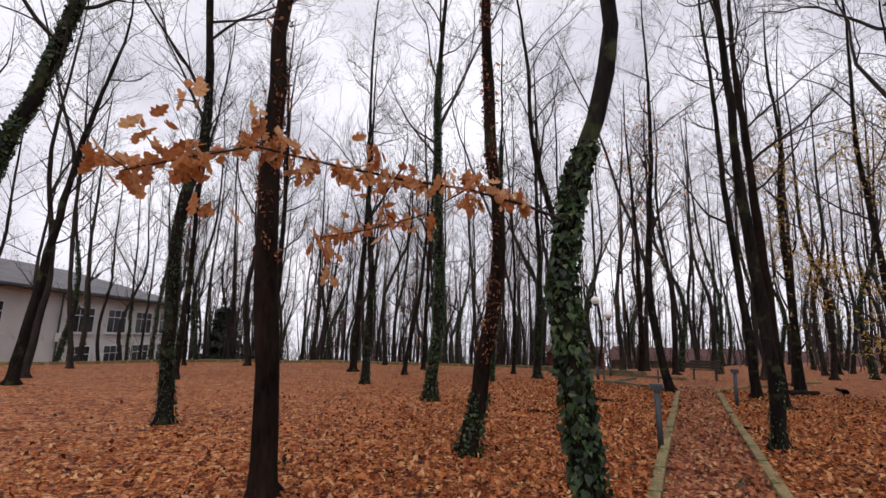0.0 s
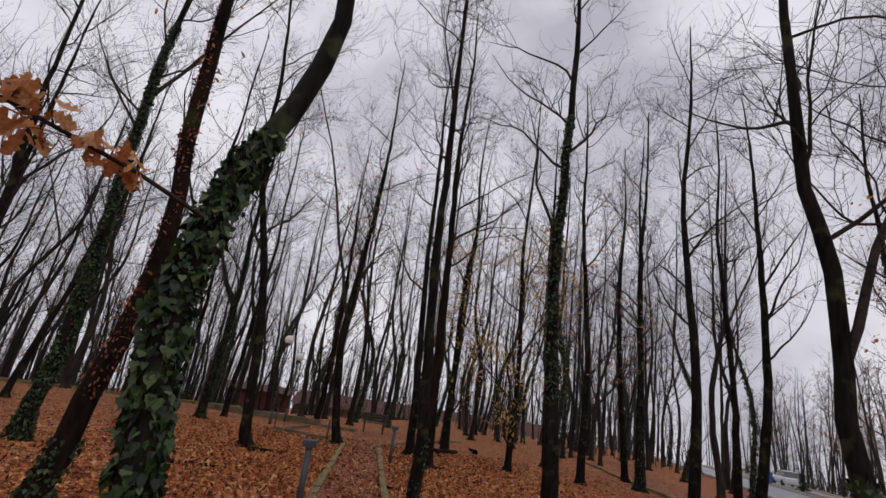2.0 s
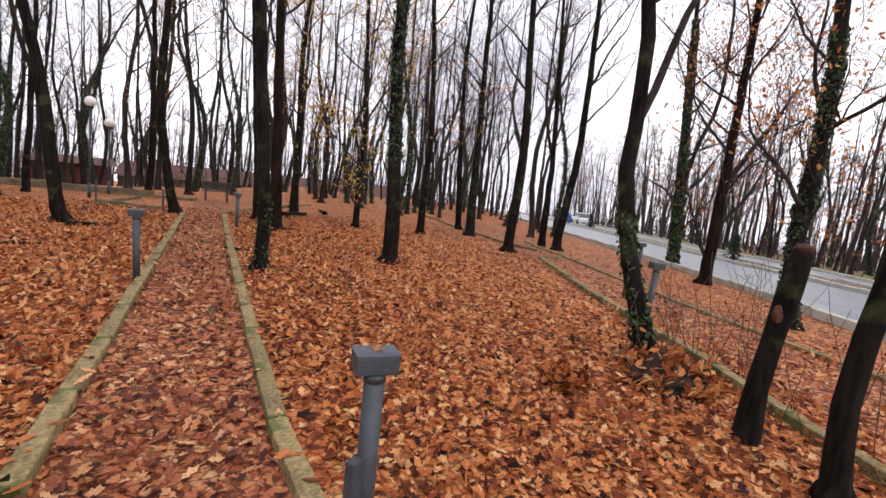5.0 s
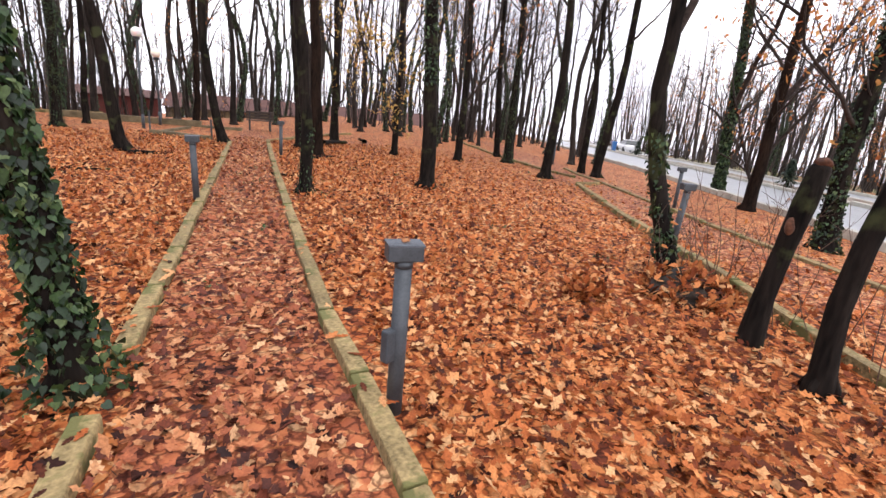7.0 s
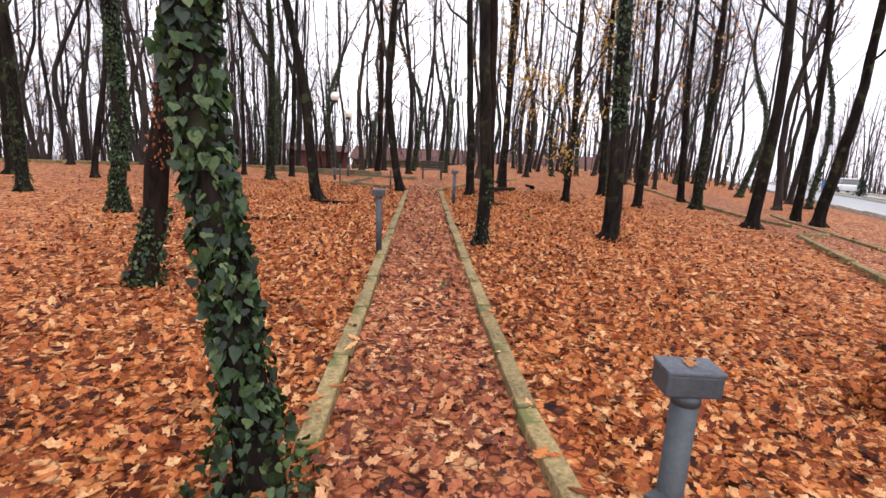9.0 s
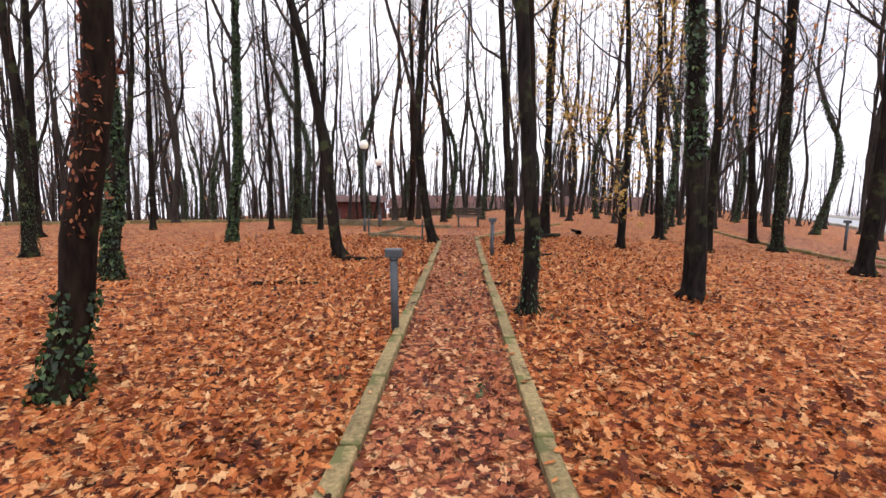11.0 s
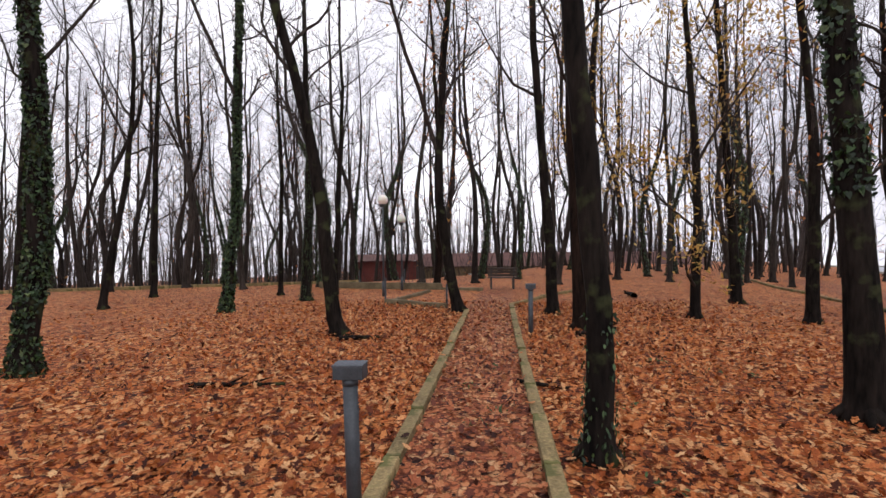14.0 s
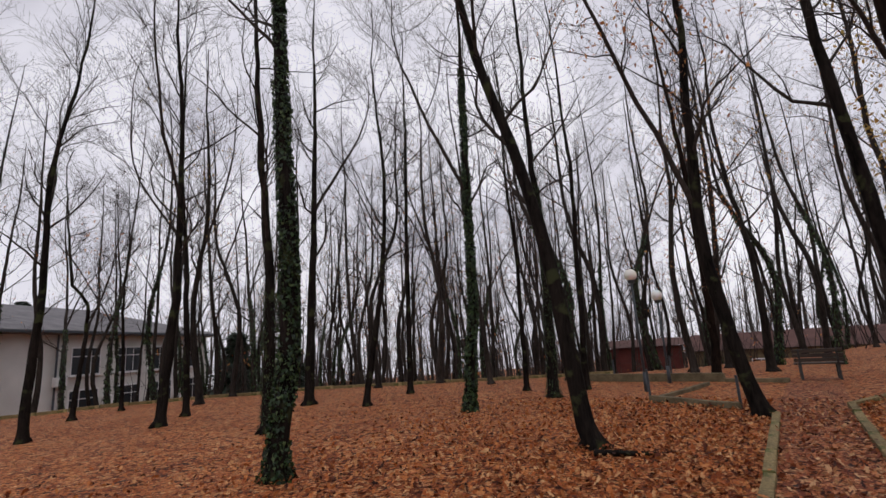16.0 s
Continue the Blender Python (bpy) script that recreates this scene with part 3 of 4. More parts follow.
# ---------------------------------------------------------------- kerbs
kerb("path_kerb_1", KERB_LEFT, "row of mossy tan concrete kerb stones along the path", seed=3)
kerb("path_kerb_3", KERB_LEFT_NEAR, "short row of mossy kerb stones ending at the ivied oak", seed=10)
kerb("path_kerb_2", KERB_RIGHT, "row of mossy tan concrete kerb stones along the path", seed=4)
kerb("side_kerb_1", [(2.6, -2.3), (5.3, 0.3), (8.4, 2.9), (12.5, 5.95)], "mossy concrete kerb of the second path", seed=5)
kerb("side_kerb_2", [(12.5, 5.95), (13.7, 5.9)], "short end of the mossy kerb", seed=6)
kerb("side_kerb_3", [(4.8, -3.4), (7.5, -0.7), (10.4, 2.3), (12.2, 4.0), (17.4, 8.9)], "mossy concrete kerb towards the road", top=0.06, seed=7)
kerb("side_kerb_4", [(14.4, 7.0), (16.6, 10.7), (22, 17.5), (30, 26)], "mossy concrete kerb further along the second path", seed=8)
kerb("edge_kerb_1", [(-40, 12.4), (-18.7, 19.4), (-12, 25.2), (-5, 27.4), (1.4, 26.9), (7, 26.2)], "low concrete edging at the end of the wood", top=0.12, seed=9)

# ---------------------------------------------------------------- trees
TREES = []


def tree(x, y, r, h, bends, bark=M_BARK, ivy=0.0, counts=(13, 6, 5, 1), start=0.36, lean=(0, 0), kept=0, kept_mat=M_ORANGE, fork=0.0,
         label="bare oak with dark wet bark", seed=None, leaf=0.06, thick=1.0, top_r=0.12, fork_way=None, sides=12, creeper=None, fork_len=0.8, ivy_low=0.0):
    """An oak: bends are (height, x, y) of the trunk's middle from its foot; above the last the trunk goes on, leaning by lean."""
    r *= 0.84
    seed = len(TREES) + 11 if seed is None else seed
    rng = random.Random(seed * 7919)
    root = tagged(new("tree"), label, "tree", "bare oaks of the wood")
    z0 = ground_z(x, y)
    root.location = (x, y, z0)
    TREES.append((x, y))
    knots = [(-0.15, 0.0, 0.0), (0.0, 0.0, 0.0)] + [(b[0], b[1], b[2]) for b in bends]
    last = knots[-1]
    n_more = max(2, int((h - last[0]) / 2.2))
    px, py = last[1], last[2]
    for i in range(n_more):
        px += lean[0] * 2.2 + rng.gauss(0, 0.10)
        py += lean[1] * 2.2 + rng.gauss(0, 0.10)
        knots.append((last[0] + (h - last[0]) * (i + 1) / n_more, px, py))
    ks = np.array(knots)
    zs = np.concatenate([[-0.15, 0.0, 0.12, 0.3], np.linspace(0.6, h, 26)])
    trunk, tr = [], []
    # a smooth line through the knots
    for z in zs:
        j = int(np.clip(np.searchsorted(ks[:, 0], z) - 1, 0, len(ks) - 2))
        s = (z - ks[j, 0]) / max(ks[j + 1, 0] - ks[j, 0], 1e-6)
        p0, p1, p2, p3 = ks[max(j - 1, 0)], ks[j], ks[j + 1], ks[min(j + 2, len(ks) - 1)]
        q = 0.5 * (2 * p1 + (p2 - p0) * s + (2 * p0 - 5 * p1 + 4 * p2 - p3) * s * s + (3 * p1 - p0 - 3 * p2 + p3) * s ** 3)
        w = 0.012 * min(1, z)
        trunk.append(Vector((q[1] + rng.gauss(0, w), q[2] + rng.gauss(0, w), z)))
        flare = 1 + 0.42 * math.exp(-max(z, 0) / 0.14)
        tr.append(r * flare * (1 - (1 - top_r) * (max(z, 0) / h) ** 0.9) * (1 + rng.gauss(0, 0.025)))
    t = Tubes()
    t.add(trunk, tr, sides)
    # root spurs
    for k in range(4):
        a = rng.uniform(0, 6.28)
        t.add([(0, 0, 0.22), (math.cos(a) * r * 1.25, math.sin(a) * r * 1.25, 0.06), (math.cos(a) * r * 2.1, math.sin(a) * r * 2.1, -0.06)], [r * 0.5, r * 0.34, r * 0.12], 6)
    body = t.made("trunk", bark, root)
    # rough the bark a little
    for vert in body.data.vertices:
        c = vert.co
        if r > 0.1:
            c += Vector((noise.noise(Vector((c.x * 9, c.y * 9, c.z * 2.2))), noise.noise(Vector((c.x * 9 + 7, c.y * 9, c.z * 2.2))), 0)) * 0.016
    tw, tips = Tubes(), []
    if fork:
        j = int(fork * (len(trunk) - 1))
        az = rng.uniform(0, 6.28) if fork_way is None else radians(fork_way)
        f1, fw = branch(rng, trunk[j], (math.cos(az) * 0.5, math.sin(az) * 0.5, 1), (h - trunk[j].z) * fork_len, tr[j] * 0.62, 0.012, 10, 0.085, 0.03)
        tw.add(f1, fw, 8)
        crown(rng, tw, f1, fw, 0.25, (max(3, counts[0] // 2), *counts[1:]), h, tips)
    crown(rng, tw, trunk, tr, start, counts, h, tips)
    tw.made("crown", M_TWIG, root, "bare limbs and fine twigs")
    if ivy:
        spots = []
        n = int(ivy * r * 4600 * (0.06 / leaf) ** 1.4 * thick)
        for _ in range(n):
            z = ivy_low + (ivy - ivy_low) * rng.random() ** 1.05
            k = float(np.interp(z, zs, np.arange(len(zs))))
            j = min(int(k), len(trunk) - 2)
            c, rr = trunk[j].lerp(trunk[j + 1], k - j), tr[j] + (tr[j + 1] - tr[j]) * (k - j)
            a = rng.uniform(0, 6.283)
            if noise.noise(Vector((math.cos(a) * 1.2 + seed, math.sin(a) * 1.2, z * 0.9))) < -0.22 and z > 0.5 and thick < 1.4:
                continue
            d = rr + abs(rng.gauss(0, 0.012)) + 0.006 + ((0.2 if thick >= 1.4 and leaf < 0.05 else 0.05) * rng.random() * (1 - z / 0.5) if z < 0.45 else 0)
            out = Vector((math.cos(a), math.sin(a), 0))
            hang = Matrix((out, Vector((0, 0, 1)).cross(out), Vector((0, 0, 1)))).transposed()
            m = hang @ Euler((rng.gauss(0, 0.5), radians(74) + rng.gauss(0, 0.45), rng.gauss(0, 0.8))).to_matrix()
            spots.append((c + out * d, m, leaf * rng.uniform(0.45, 1.4)))
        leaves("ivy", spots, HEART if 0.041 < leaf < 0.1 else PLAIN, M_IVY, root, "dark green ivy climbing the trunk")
    if creeper:
        spots = []
        for _ in range(creeper[2]):
            z = rng.uniform(creeper[0], creeper[1])
            k = float(np.interp(z, zs, np.arange(len(zs))))
            j = min(int(k), len(trunk) - 2)
            a = rng.uniform(0, 6.283)
            if noise.noise(Vector((math.cos(a) + seed, math.sin(a), z * 1.3))) < 0.0:
                continue
            out = Vector((math.cos(a), math.sin(a), 0))
            spots.append((trunk[j].lerp(trunk[j + 1], k - j) + out * (tr[j] + 0.01), spin(rng, 0.9), rng.uniform(0.03, 0.07)))
        leaves("creeper", spots, PLAIN, M_CREEPER, root, "dry red creeper leaves on the bark")
    if kept and tips:
        low = sorted(tips, key=lambda p: p.z)[: max(30, int(len(tips) * 0.45))]
        spots = [(low[rng.randrange(len(low))] + Vector((rng.gauss(0, 0.12), rng.gauss(0, 0.12), rng.gauss(0, 0.1))), spin(rng, 0.9), rng.uniform(0.07, 0.13)) for _ in range(kept)]
        leaves("dry_leaves", spots, PLAIN, kept_mat, root, "last dry leaves on the twigs")
    return root


IVIED = "oak wrapped in dark green ivy"
# along the path
tree(0.79, 2.9, 0.108, 11, [(0.9, -0.06, 0.02), (1.85, -0.17, 0.06), (2.4, -0.09, 0.12), (3.4, 0.22, 0.25), (4.2, 0.3, 0.3)], ivy=2.9, leaf=0.042, thick=1.45, start=0.5, label="leaning oak thickly wrapped in ivy at the kerb", lean=(0.03, 0.05), seed=1)
tree(-1.72, 4.61, 0.15, 15, [(2.3, -0.14, -0.05), (4.4, -0.2, -0.07), (5.1, -0.18, -0.06)], bark=M_BARK_RED, label="tall straight oak with red-brown bark", creeper=(2.2, 8.0, 2200), kept=120, start=0.5, seed=2)
tree(0.30, 6.57, 0.145, 15, [(0.6, 0.12, 0.0), (2.7, 0.40, -0.02), (4.3, 0.28, -0.02), (6.7, 0.18, -0.01)], bark=M_BARK_RED, ivy=0.8, leaf=0.042, thick=0.8, label="slanting oak with ivy at its foot and red creeper", creeper=(1.2, 8.0, 2600), kept=90, start=0.5, seed=3)
tree(-4.58, 8.26, 0.15, 14, [(3.3, -0.11, -0.06), (5.3, 0.12, 0.06), (8.0, -0.08, -0.04)], ivy=6.0, leaf=0.04, thick=0.6, label=IVIED, seed=4)
tree(-11.2, 13.2, 0.17, 13, [(3.6, 0.24, 0.21), (5.6, 0.38, 0.33), (7.9, 0.61, 0.54), (11.0, 1.0, 0.9)], fork=0.55, label="bare oak with a long curved trunk", seed=6)
tree(-0.22, 12.01, 0.175, 15, [(2.2, 0.16, 0.04), (4.4, 0.1, 0.03), (8.0, 0.0, 0.0), (10.7, 0.15, 0.0)], ivy=9.0, leaf=0.045, thick=0.8, label=IVIED, start=0.45, fork=0.55, seed=7)
tree(-2.31, 15.89, 0.165, 14, [(3.2, 0.04, 0.0), (7.0, -0.2, -0.05), (9.1, -0.25, -0.12)], ivy=3.0, leaf=0.04, thick=0.5, seed=8)
tree(-3.5, 21.0, 0.19, 15, [(5.8, 0.2, 0.08), (11, 0.3, 0.1)], fork=0.5, seed=9)
tree(4.00, 13.17, 0.165, 14, [(0.25, -0.08, 0.02), (0.86, -0.17, 0.03), (2.4, -0.32, 0.06), (4.2, -0.64, 0.11), (7.3, -1.35, 0.2)], label="oak with a long slanting trunk", lean=(-0.1, 0.02), seed=10)
tree(7.17, 15.02, 0.17, 14, [(0.5, -0.13, 0.06), (2.3, -0.37, 0.16), (3.0, -0.42, 0.19), (4.8, -0.38, 0.17), (7.1, -0.2, 0.08)], fork=0.36, fork_way=170, kept=500, label="slanting forked oak with a few orange leaves", seed=11)
tree(4.88, 7.13, 0.125, 14, [(1.13, -0.01, 0.0), (2.6, -0.09, 0.07), (3.8, -0.17, 0.13)], ivy=1.1, leaf=0.04, thick=0.45, lean=(-0.03, 0.02), start=0.45, label="bare oak with ivy at its foot beside the path", seed=12)
tree(7.54, 6.86, 0.18, 15, [(1.1, -0.01, 0.02), (2.5, -0.07, 0.1), (4.3, -0.1, 0.15)], ivy=8.0, leaf=0.05, thick=0.3, ivy_low=2.0, label="thick oak with ivy up its trunk", seed=13)
tree(9.06, 13.86, 0.165, 15, [(2.5, -0.1, 0.07), (5.4, -0.27, 0.18), (6.9, -0.34, 0.24)], lean=(-0.04, 0.03), seed=14)
tree(1.88, 17.63, 0.15, 14, [(2.6, 0.26, 0.01), (5.4, 0.33, 0.01), (9.7, 0.44, 0.03)], ivy=9.0, leaf=0.06, thick=1.35, fork=0.45, fork_way=175, label="forked oak with bushy ivy up its trunk", seed=15)
tree(11.3, 11.9, 0.125, 13, [(3.3, 0.04, -0.04), (6.8, -0.1, 0.1)], kept=1900, kept_mat=M_YELLOW, start=0.14, seed=16)
tree(14.64, 13.5, 0.165, 14, [(3.7, -0.11, 0.14), (8.1, -0.25, 0.31)], kept=1000, kept_mat=M_YELLOW, start=0.16, seed=17)
tree(17.5, 12.2, 0.16, 14, [(3.9, -0.14, 0.25), (7.6, -0.19, 0.33)], seed=18)
tree(15.5, 10.3, 0.185, 14, [(3.5, -0.01, 0.02), (7.6, -0.04, 0.08)], ivy=4.0, leaf=0.04, thick=0.5, seed=19)
tree(-1.27, 19.8, 0.125, 13, [(3.6, 0.55, 0.14), (7.0, 0.75, 0.2), (10.8, 0.52, 0.15)], label="thin oak with a curved trunk", seed=20)
tree(-0.55, 22.7, 0.135, 14, [(5.5, 0.14, 0.02), (10.1, 0.3, 0.06)], seed=21)
tree(4.03, 19.55, 0.18, 14, [(4.0, 0.14, -0.02), (8.1, 0.04, 0.0)], ivy=6.0, leaf=0.04, thick=0.6, label=IVIED, seed=22)
tree(9.15, 21.8, 0.17, 14, [(1.2, 0.1, -0.05), (4.2, 0.09, -0.04)], kept=400, start=0.15, bark=M_BARK_RED, seed=23)
tree(13.0, 10.6, 0.15, 14, [(3.9, 0.02, -0.03), (8.4, -0.2, 0.25)], kept=420, start=0.2, seed=24)
tree(16.9, 11.1, 0.145, 14, [(4.5, -0.08, 0.12), (9.0, -0.12, 0.19)], seed=25)
tree(12.70, 7.08, 0.175, 14, [(3.0, 0.05, -0.09), (7.7, -0.07, 0.14)], seed=26)
tree(17.1, 8.1, 0.15, 14, [(3.6, 0.0, 0.01), (8.7, -0.13, 0.28)], seed=27)
tree(16.6, 7.3, 0.19, 14, [(3.6, 0.13, -0.32), (9.5, 0.12, -0.29)], seed=28)
tree(6.0, 1.6, 0.118, 12, [(0.4, -0.05, 0.13), (1.5, -0.1, 0.41), (2.85, -0.1, 0.44), (3.6, -0.1, 0.46), (4.2, -0.15, 0.6)], ivy=1.5, leaf=0.045, thick=0.6, fork=0.3, fork_way=-70, fork_len=0.42, start=0.34, label="forked oak with ivy and shoots round its foot", seed=29)
tree(19.3, 4.0, 0.20, 14, [(4.1, -0.04, 0.21), (8.2, -0.08, 0.47)], ivy=8.5, leaf=0.075, thick=1.4, fork=0.3, counts=(20, 7, 5, 1), start=0.16, kept=500, label="oak with bushy ivy near the road", seed=30)
tree(15.20, 2.36, 0.19, 14, [(3.6, 0.01, -0.07), (7.5, 0.02, -0.13)], bark=M_BARK_RED, kept=1600, start=0.13, counts=(22, 7, 5, 1), fork=0.3, fork_way=-80, fork_len=0.3, seed=31)
tree(10.65, 0.45, 0.19, 14, [(1.8, 0.0, 0.06), (4.0, 0.0, 0.0)], ivy=5.0, leaf=0.045, thick=0.6, start=0.15, counts=(20, 7, 5, 1), kept=1200, label="thick leaning oak with ivy near the road", seed=32)
tree(4.14, 0.06, 0.088, 11, [(0.7, 0.0, 0.03), (1.3, 0.0, -0.03), (2.4, 0.05, -0.18)], lean=(0.02, -0.06), start=0.45, label="slender leaning oak beside the kerb", seed=33)
tree(8.3, 11.8, 0.19, 15, [(3.1, -0.09, 0.06), (6.9, -0.2, 0.13)], bark=M_BARK_RED, seed=34)
tree(11.95, 16.0, 0.19, 14, [(3.8, -0.01, 0.01)], kept=1500, kept_mat=M_YELLOW, start=0.14, seed=35)
tree(-8.5, 16.2, 0.135, 13, [(4.2, 0.07, 0.08), (6.6, 0.05, 0.05), (10.0, 0.34, 0.38)], fork=0.5, seed=36)
tree(-10.9, 20.0, 0.10, 9, [(3.6, 0.14, 0.14), (4.3, -0.2, -0.2), (7.9, -0.45, -0.45)], fork=0.35, kept=60, label="thin crooked oak near the white building", seed=37)
tree(-6.15, 17.7, 0.165, 14, [(3.6, 0.2, 0.15), (6.8, 0.19, 0.15)], fork=0.5, seed=38)
tree(-6.75, 19.6, 0.125, 13, [(4.7, -0.1, -0.07), (6.6, -0.25, -0.17)], fork=0.45, seed=39)
tree(-11.4, 22.6, 0.09, 9, [(1.8, -0.04, -0.03)], seed=40)
tree(3.38, 21.3, 0.10, 13, [(4.3, 0.07, 0.0), (7.1, -0.05, 0.0)], seed=41)
tree(5.14, 21.0, 0.13, 14, [(4.1, 0.17, -0.03), (6.8, 0.3, -0.05)], seed=42)
tree(-7.2, 6.2, 0.17, 14, [(3.0, 0.5, 0.3), (6.0, 1.1, 0.6)], ivy=8.0, leaf=0.045, thick=0.7, label=IVIED, seed=43)


def broken_trunk():
    """A stout stem snapped off at head height, its torn wood orange."""
    root = tagged(new("broken_tree"), "broken off oak stem with torn orange wood on top", "tree stump")
    root.location = (4.68, 0.55, ground_z(4.68, 0.55))
    t = Tubes()
    t.add([(0, 0, -0.1), (0, 0, 0.02), (0.0, -0.01, 0.4), (0.01, -0.05, 0.8), (0.01, -0.09, 1.15), (0.01, -0.12, 1.4), (0.02, -0.13, 1.47)], [0.125, 0.1, 0.076, 0.07, 0.08, 0.07, 0.035], 14)
    ob = t.made("trunk", M_BARK, root)
    rng = random.Random(5)
    bm = bmesh.new()
    bmesh.ops.create_icosphere(bm, subdivisions=3, radius=0.05)
    for v in bm.verts:
        v.co = Vector((v.co.x * 1.0, v.co.y * 1.15, v.co.z * 0.75)) * (1 + 0.35 * noise.noise(v.co * 22)) + Vector((0.0, -0.13, 1.45))
    part("torn_wood", bm, M_ROT, root, "torn orange wood", True)
    bm = bmesh.new()
    bmesh.ops.create_icosphere(bm, subdivisions=3, radius=0.032)
    for v in bm.verts:
        v.co = Vector((v.co.x, v.co.y, v.co.z * 2.0)) * (1 + 0.4 * noise.noise(v.co * 30)) + Vector((-0.066, -0.05, 0.98))
    part("torn_wood", bm, M_ROT, root, "torn orange wood", True)


broken_trunk()

# further trees of the wood: a few kinds, copied
KINDS = []
for k in range(7):
    TREES_BEFORE = len(TREES)
    rngk = random.Random(100 + k)
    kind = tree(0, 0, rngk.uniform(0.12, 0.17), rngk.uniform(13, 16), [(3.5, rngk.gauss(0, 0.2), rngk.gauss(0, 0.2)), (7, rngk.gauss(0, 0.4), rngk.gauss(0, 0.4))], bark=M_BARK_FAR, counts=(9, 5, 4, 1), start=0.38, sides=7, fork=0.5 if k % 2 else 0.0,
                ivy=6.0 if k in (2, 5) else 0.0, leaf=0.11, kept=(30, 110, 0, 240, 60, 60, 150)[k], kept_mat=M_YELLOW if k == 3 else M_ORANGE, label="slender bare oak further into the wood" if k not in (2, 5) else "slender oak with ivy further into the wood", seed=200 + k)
    del TREES[TREES_BEFORE:]
    KINDS.append(kind)

rngf = random.Random(77)


def clear(x, y):
    off = road_off(x, y)
    if -1.2 < off < 15:
        return False
    p = Vector((x, y))
    if abs(p.dot(RIGHT) - 0.1) < 2.0 and p.dot(AHEAD) < 26:
        return False
    if abs((x - 9.0) * 0.69 - (y - 1.65) * 0.724) < 1.5 and x < 30:
        return False
    if -44 < x < -23 and 8 < y < 54:
        return False
    if 9 < x < 50 and (48 - (x - 12) * 0.46) < y < (62 - (x - 12) * 0.3):
        return False
    return True


placed = []
for _ in range(900):
    if len(placed) >= 165:
        break
    s, off = rngf.uniform(-12, 95), rngf.uniform(15.5, 50)
    x, y = along_road(s, off)
    if all((x - a) ** 2 + (y - b) ** 2 > 4.5 for a, b in placed):
        placed.append((x, y))
for _ in range(12000):
    if len(placed) >= 680:
        break
    far = 17 + 62 * rngf.random() ** 0.9
    az = radians(rngf.uniform(-105, 62))
    x, y = 1.5 + far * math.sin(-az), 3 + far * math.cos(az)
    if not clear(x, y) or far < 22 and rngf.random() < 0.55:
        continue
    gap = 1.7 if far > 25 else 2.4
    if any((x - a) ** 2 + (y - b) ** 2 < gap * gap for a, b in TREES + placed):
        continue
    placed.append((x, y))
placed.sort(key=lambda p: (p[0] - 2) ** 2 + (p[1] - 4) ** 2)
for i, (x, y) in enumerate(placed[:245]):
    m = Matrix.Translation((x, y, ground_z(x, y))) @ Euler((rngf.gauss(0, 0.03), rngf.gauss(0, 0.03), rngf.uniform(0, 6.28))).to_matrix().to_4x4()
    if i < len(KINDS):
        KINDS[i].matrix_basis = m
    else:
        copy_thing(KINDS[rngf.randrange(len(KINDS))], m)

# the wood's edge along the road
for i in range(18):
    s = 24 + 4.2 * i + rngf.uniform(-1.2, 1.2)
    x, y = along_road(s, -2.2 - rngf.random() * 2.5 if i % 2 else 16.0 + rngf.random() * 1.5)
    if any((x - a) ** 2 + (y - b) ** 2 < 2.5 for a, b in TREES + placed):
        continue
    copy_thing(KINDS[rngf.randrange(len(KINDS))], Matrix.Translation((x, y, ground_z(x, y))) @ Euler((rngf.gauss(0, 0.03), rngf.gauss(0, 0.03), rngf.uniform(0, 6.28))).to_matrix().to_4x4())

# young oaks beyond the road that still hold their brown leaves
for i, (s, off, h) in enumerate([(-6, 17.5, 7.0), (-2, 18.5, 6.0), (4.5, 17.2, 7.5), (8, 18.0, 6.5), (12.5, 17.5, 7.0), (17.5, 17.0, 6.5), (23, 18.0, 7.0), (2, 17.0, 6.5), (6.5, 19.5, 7.5), (10, 16.8, 5.5), (15, 18.5, 7.0), (20, 17.2, 6.0), (27, 19.0, 7.5), (35, 17.5, 7.0)]):
    x, y = along_road(s, off)
    tree(x, y, 0.06, h, [], kept=420, start=0.22, label="young oak across the road still holding brown leaves", seed=60 + i)

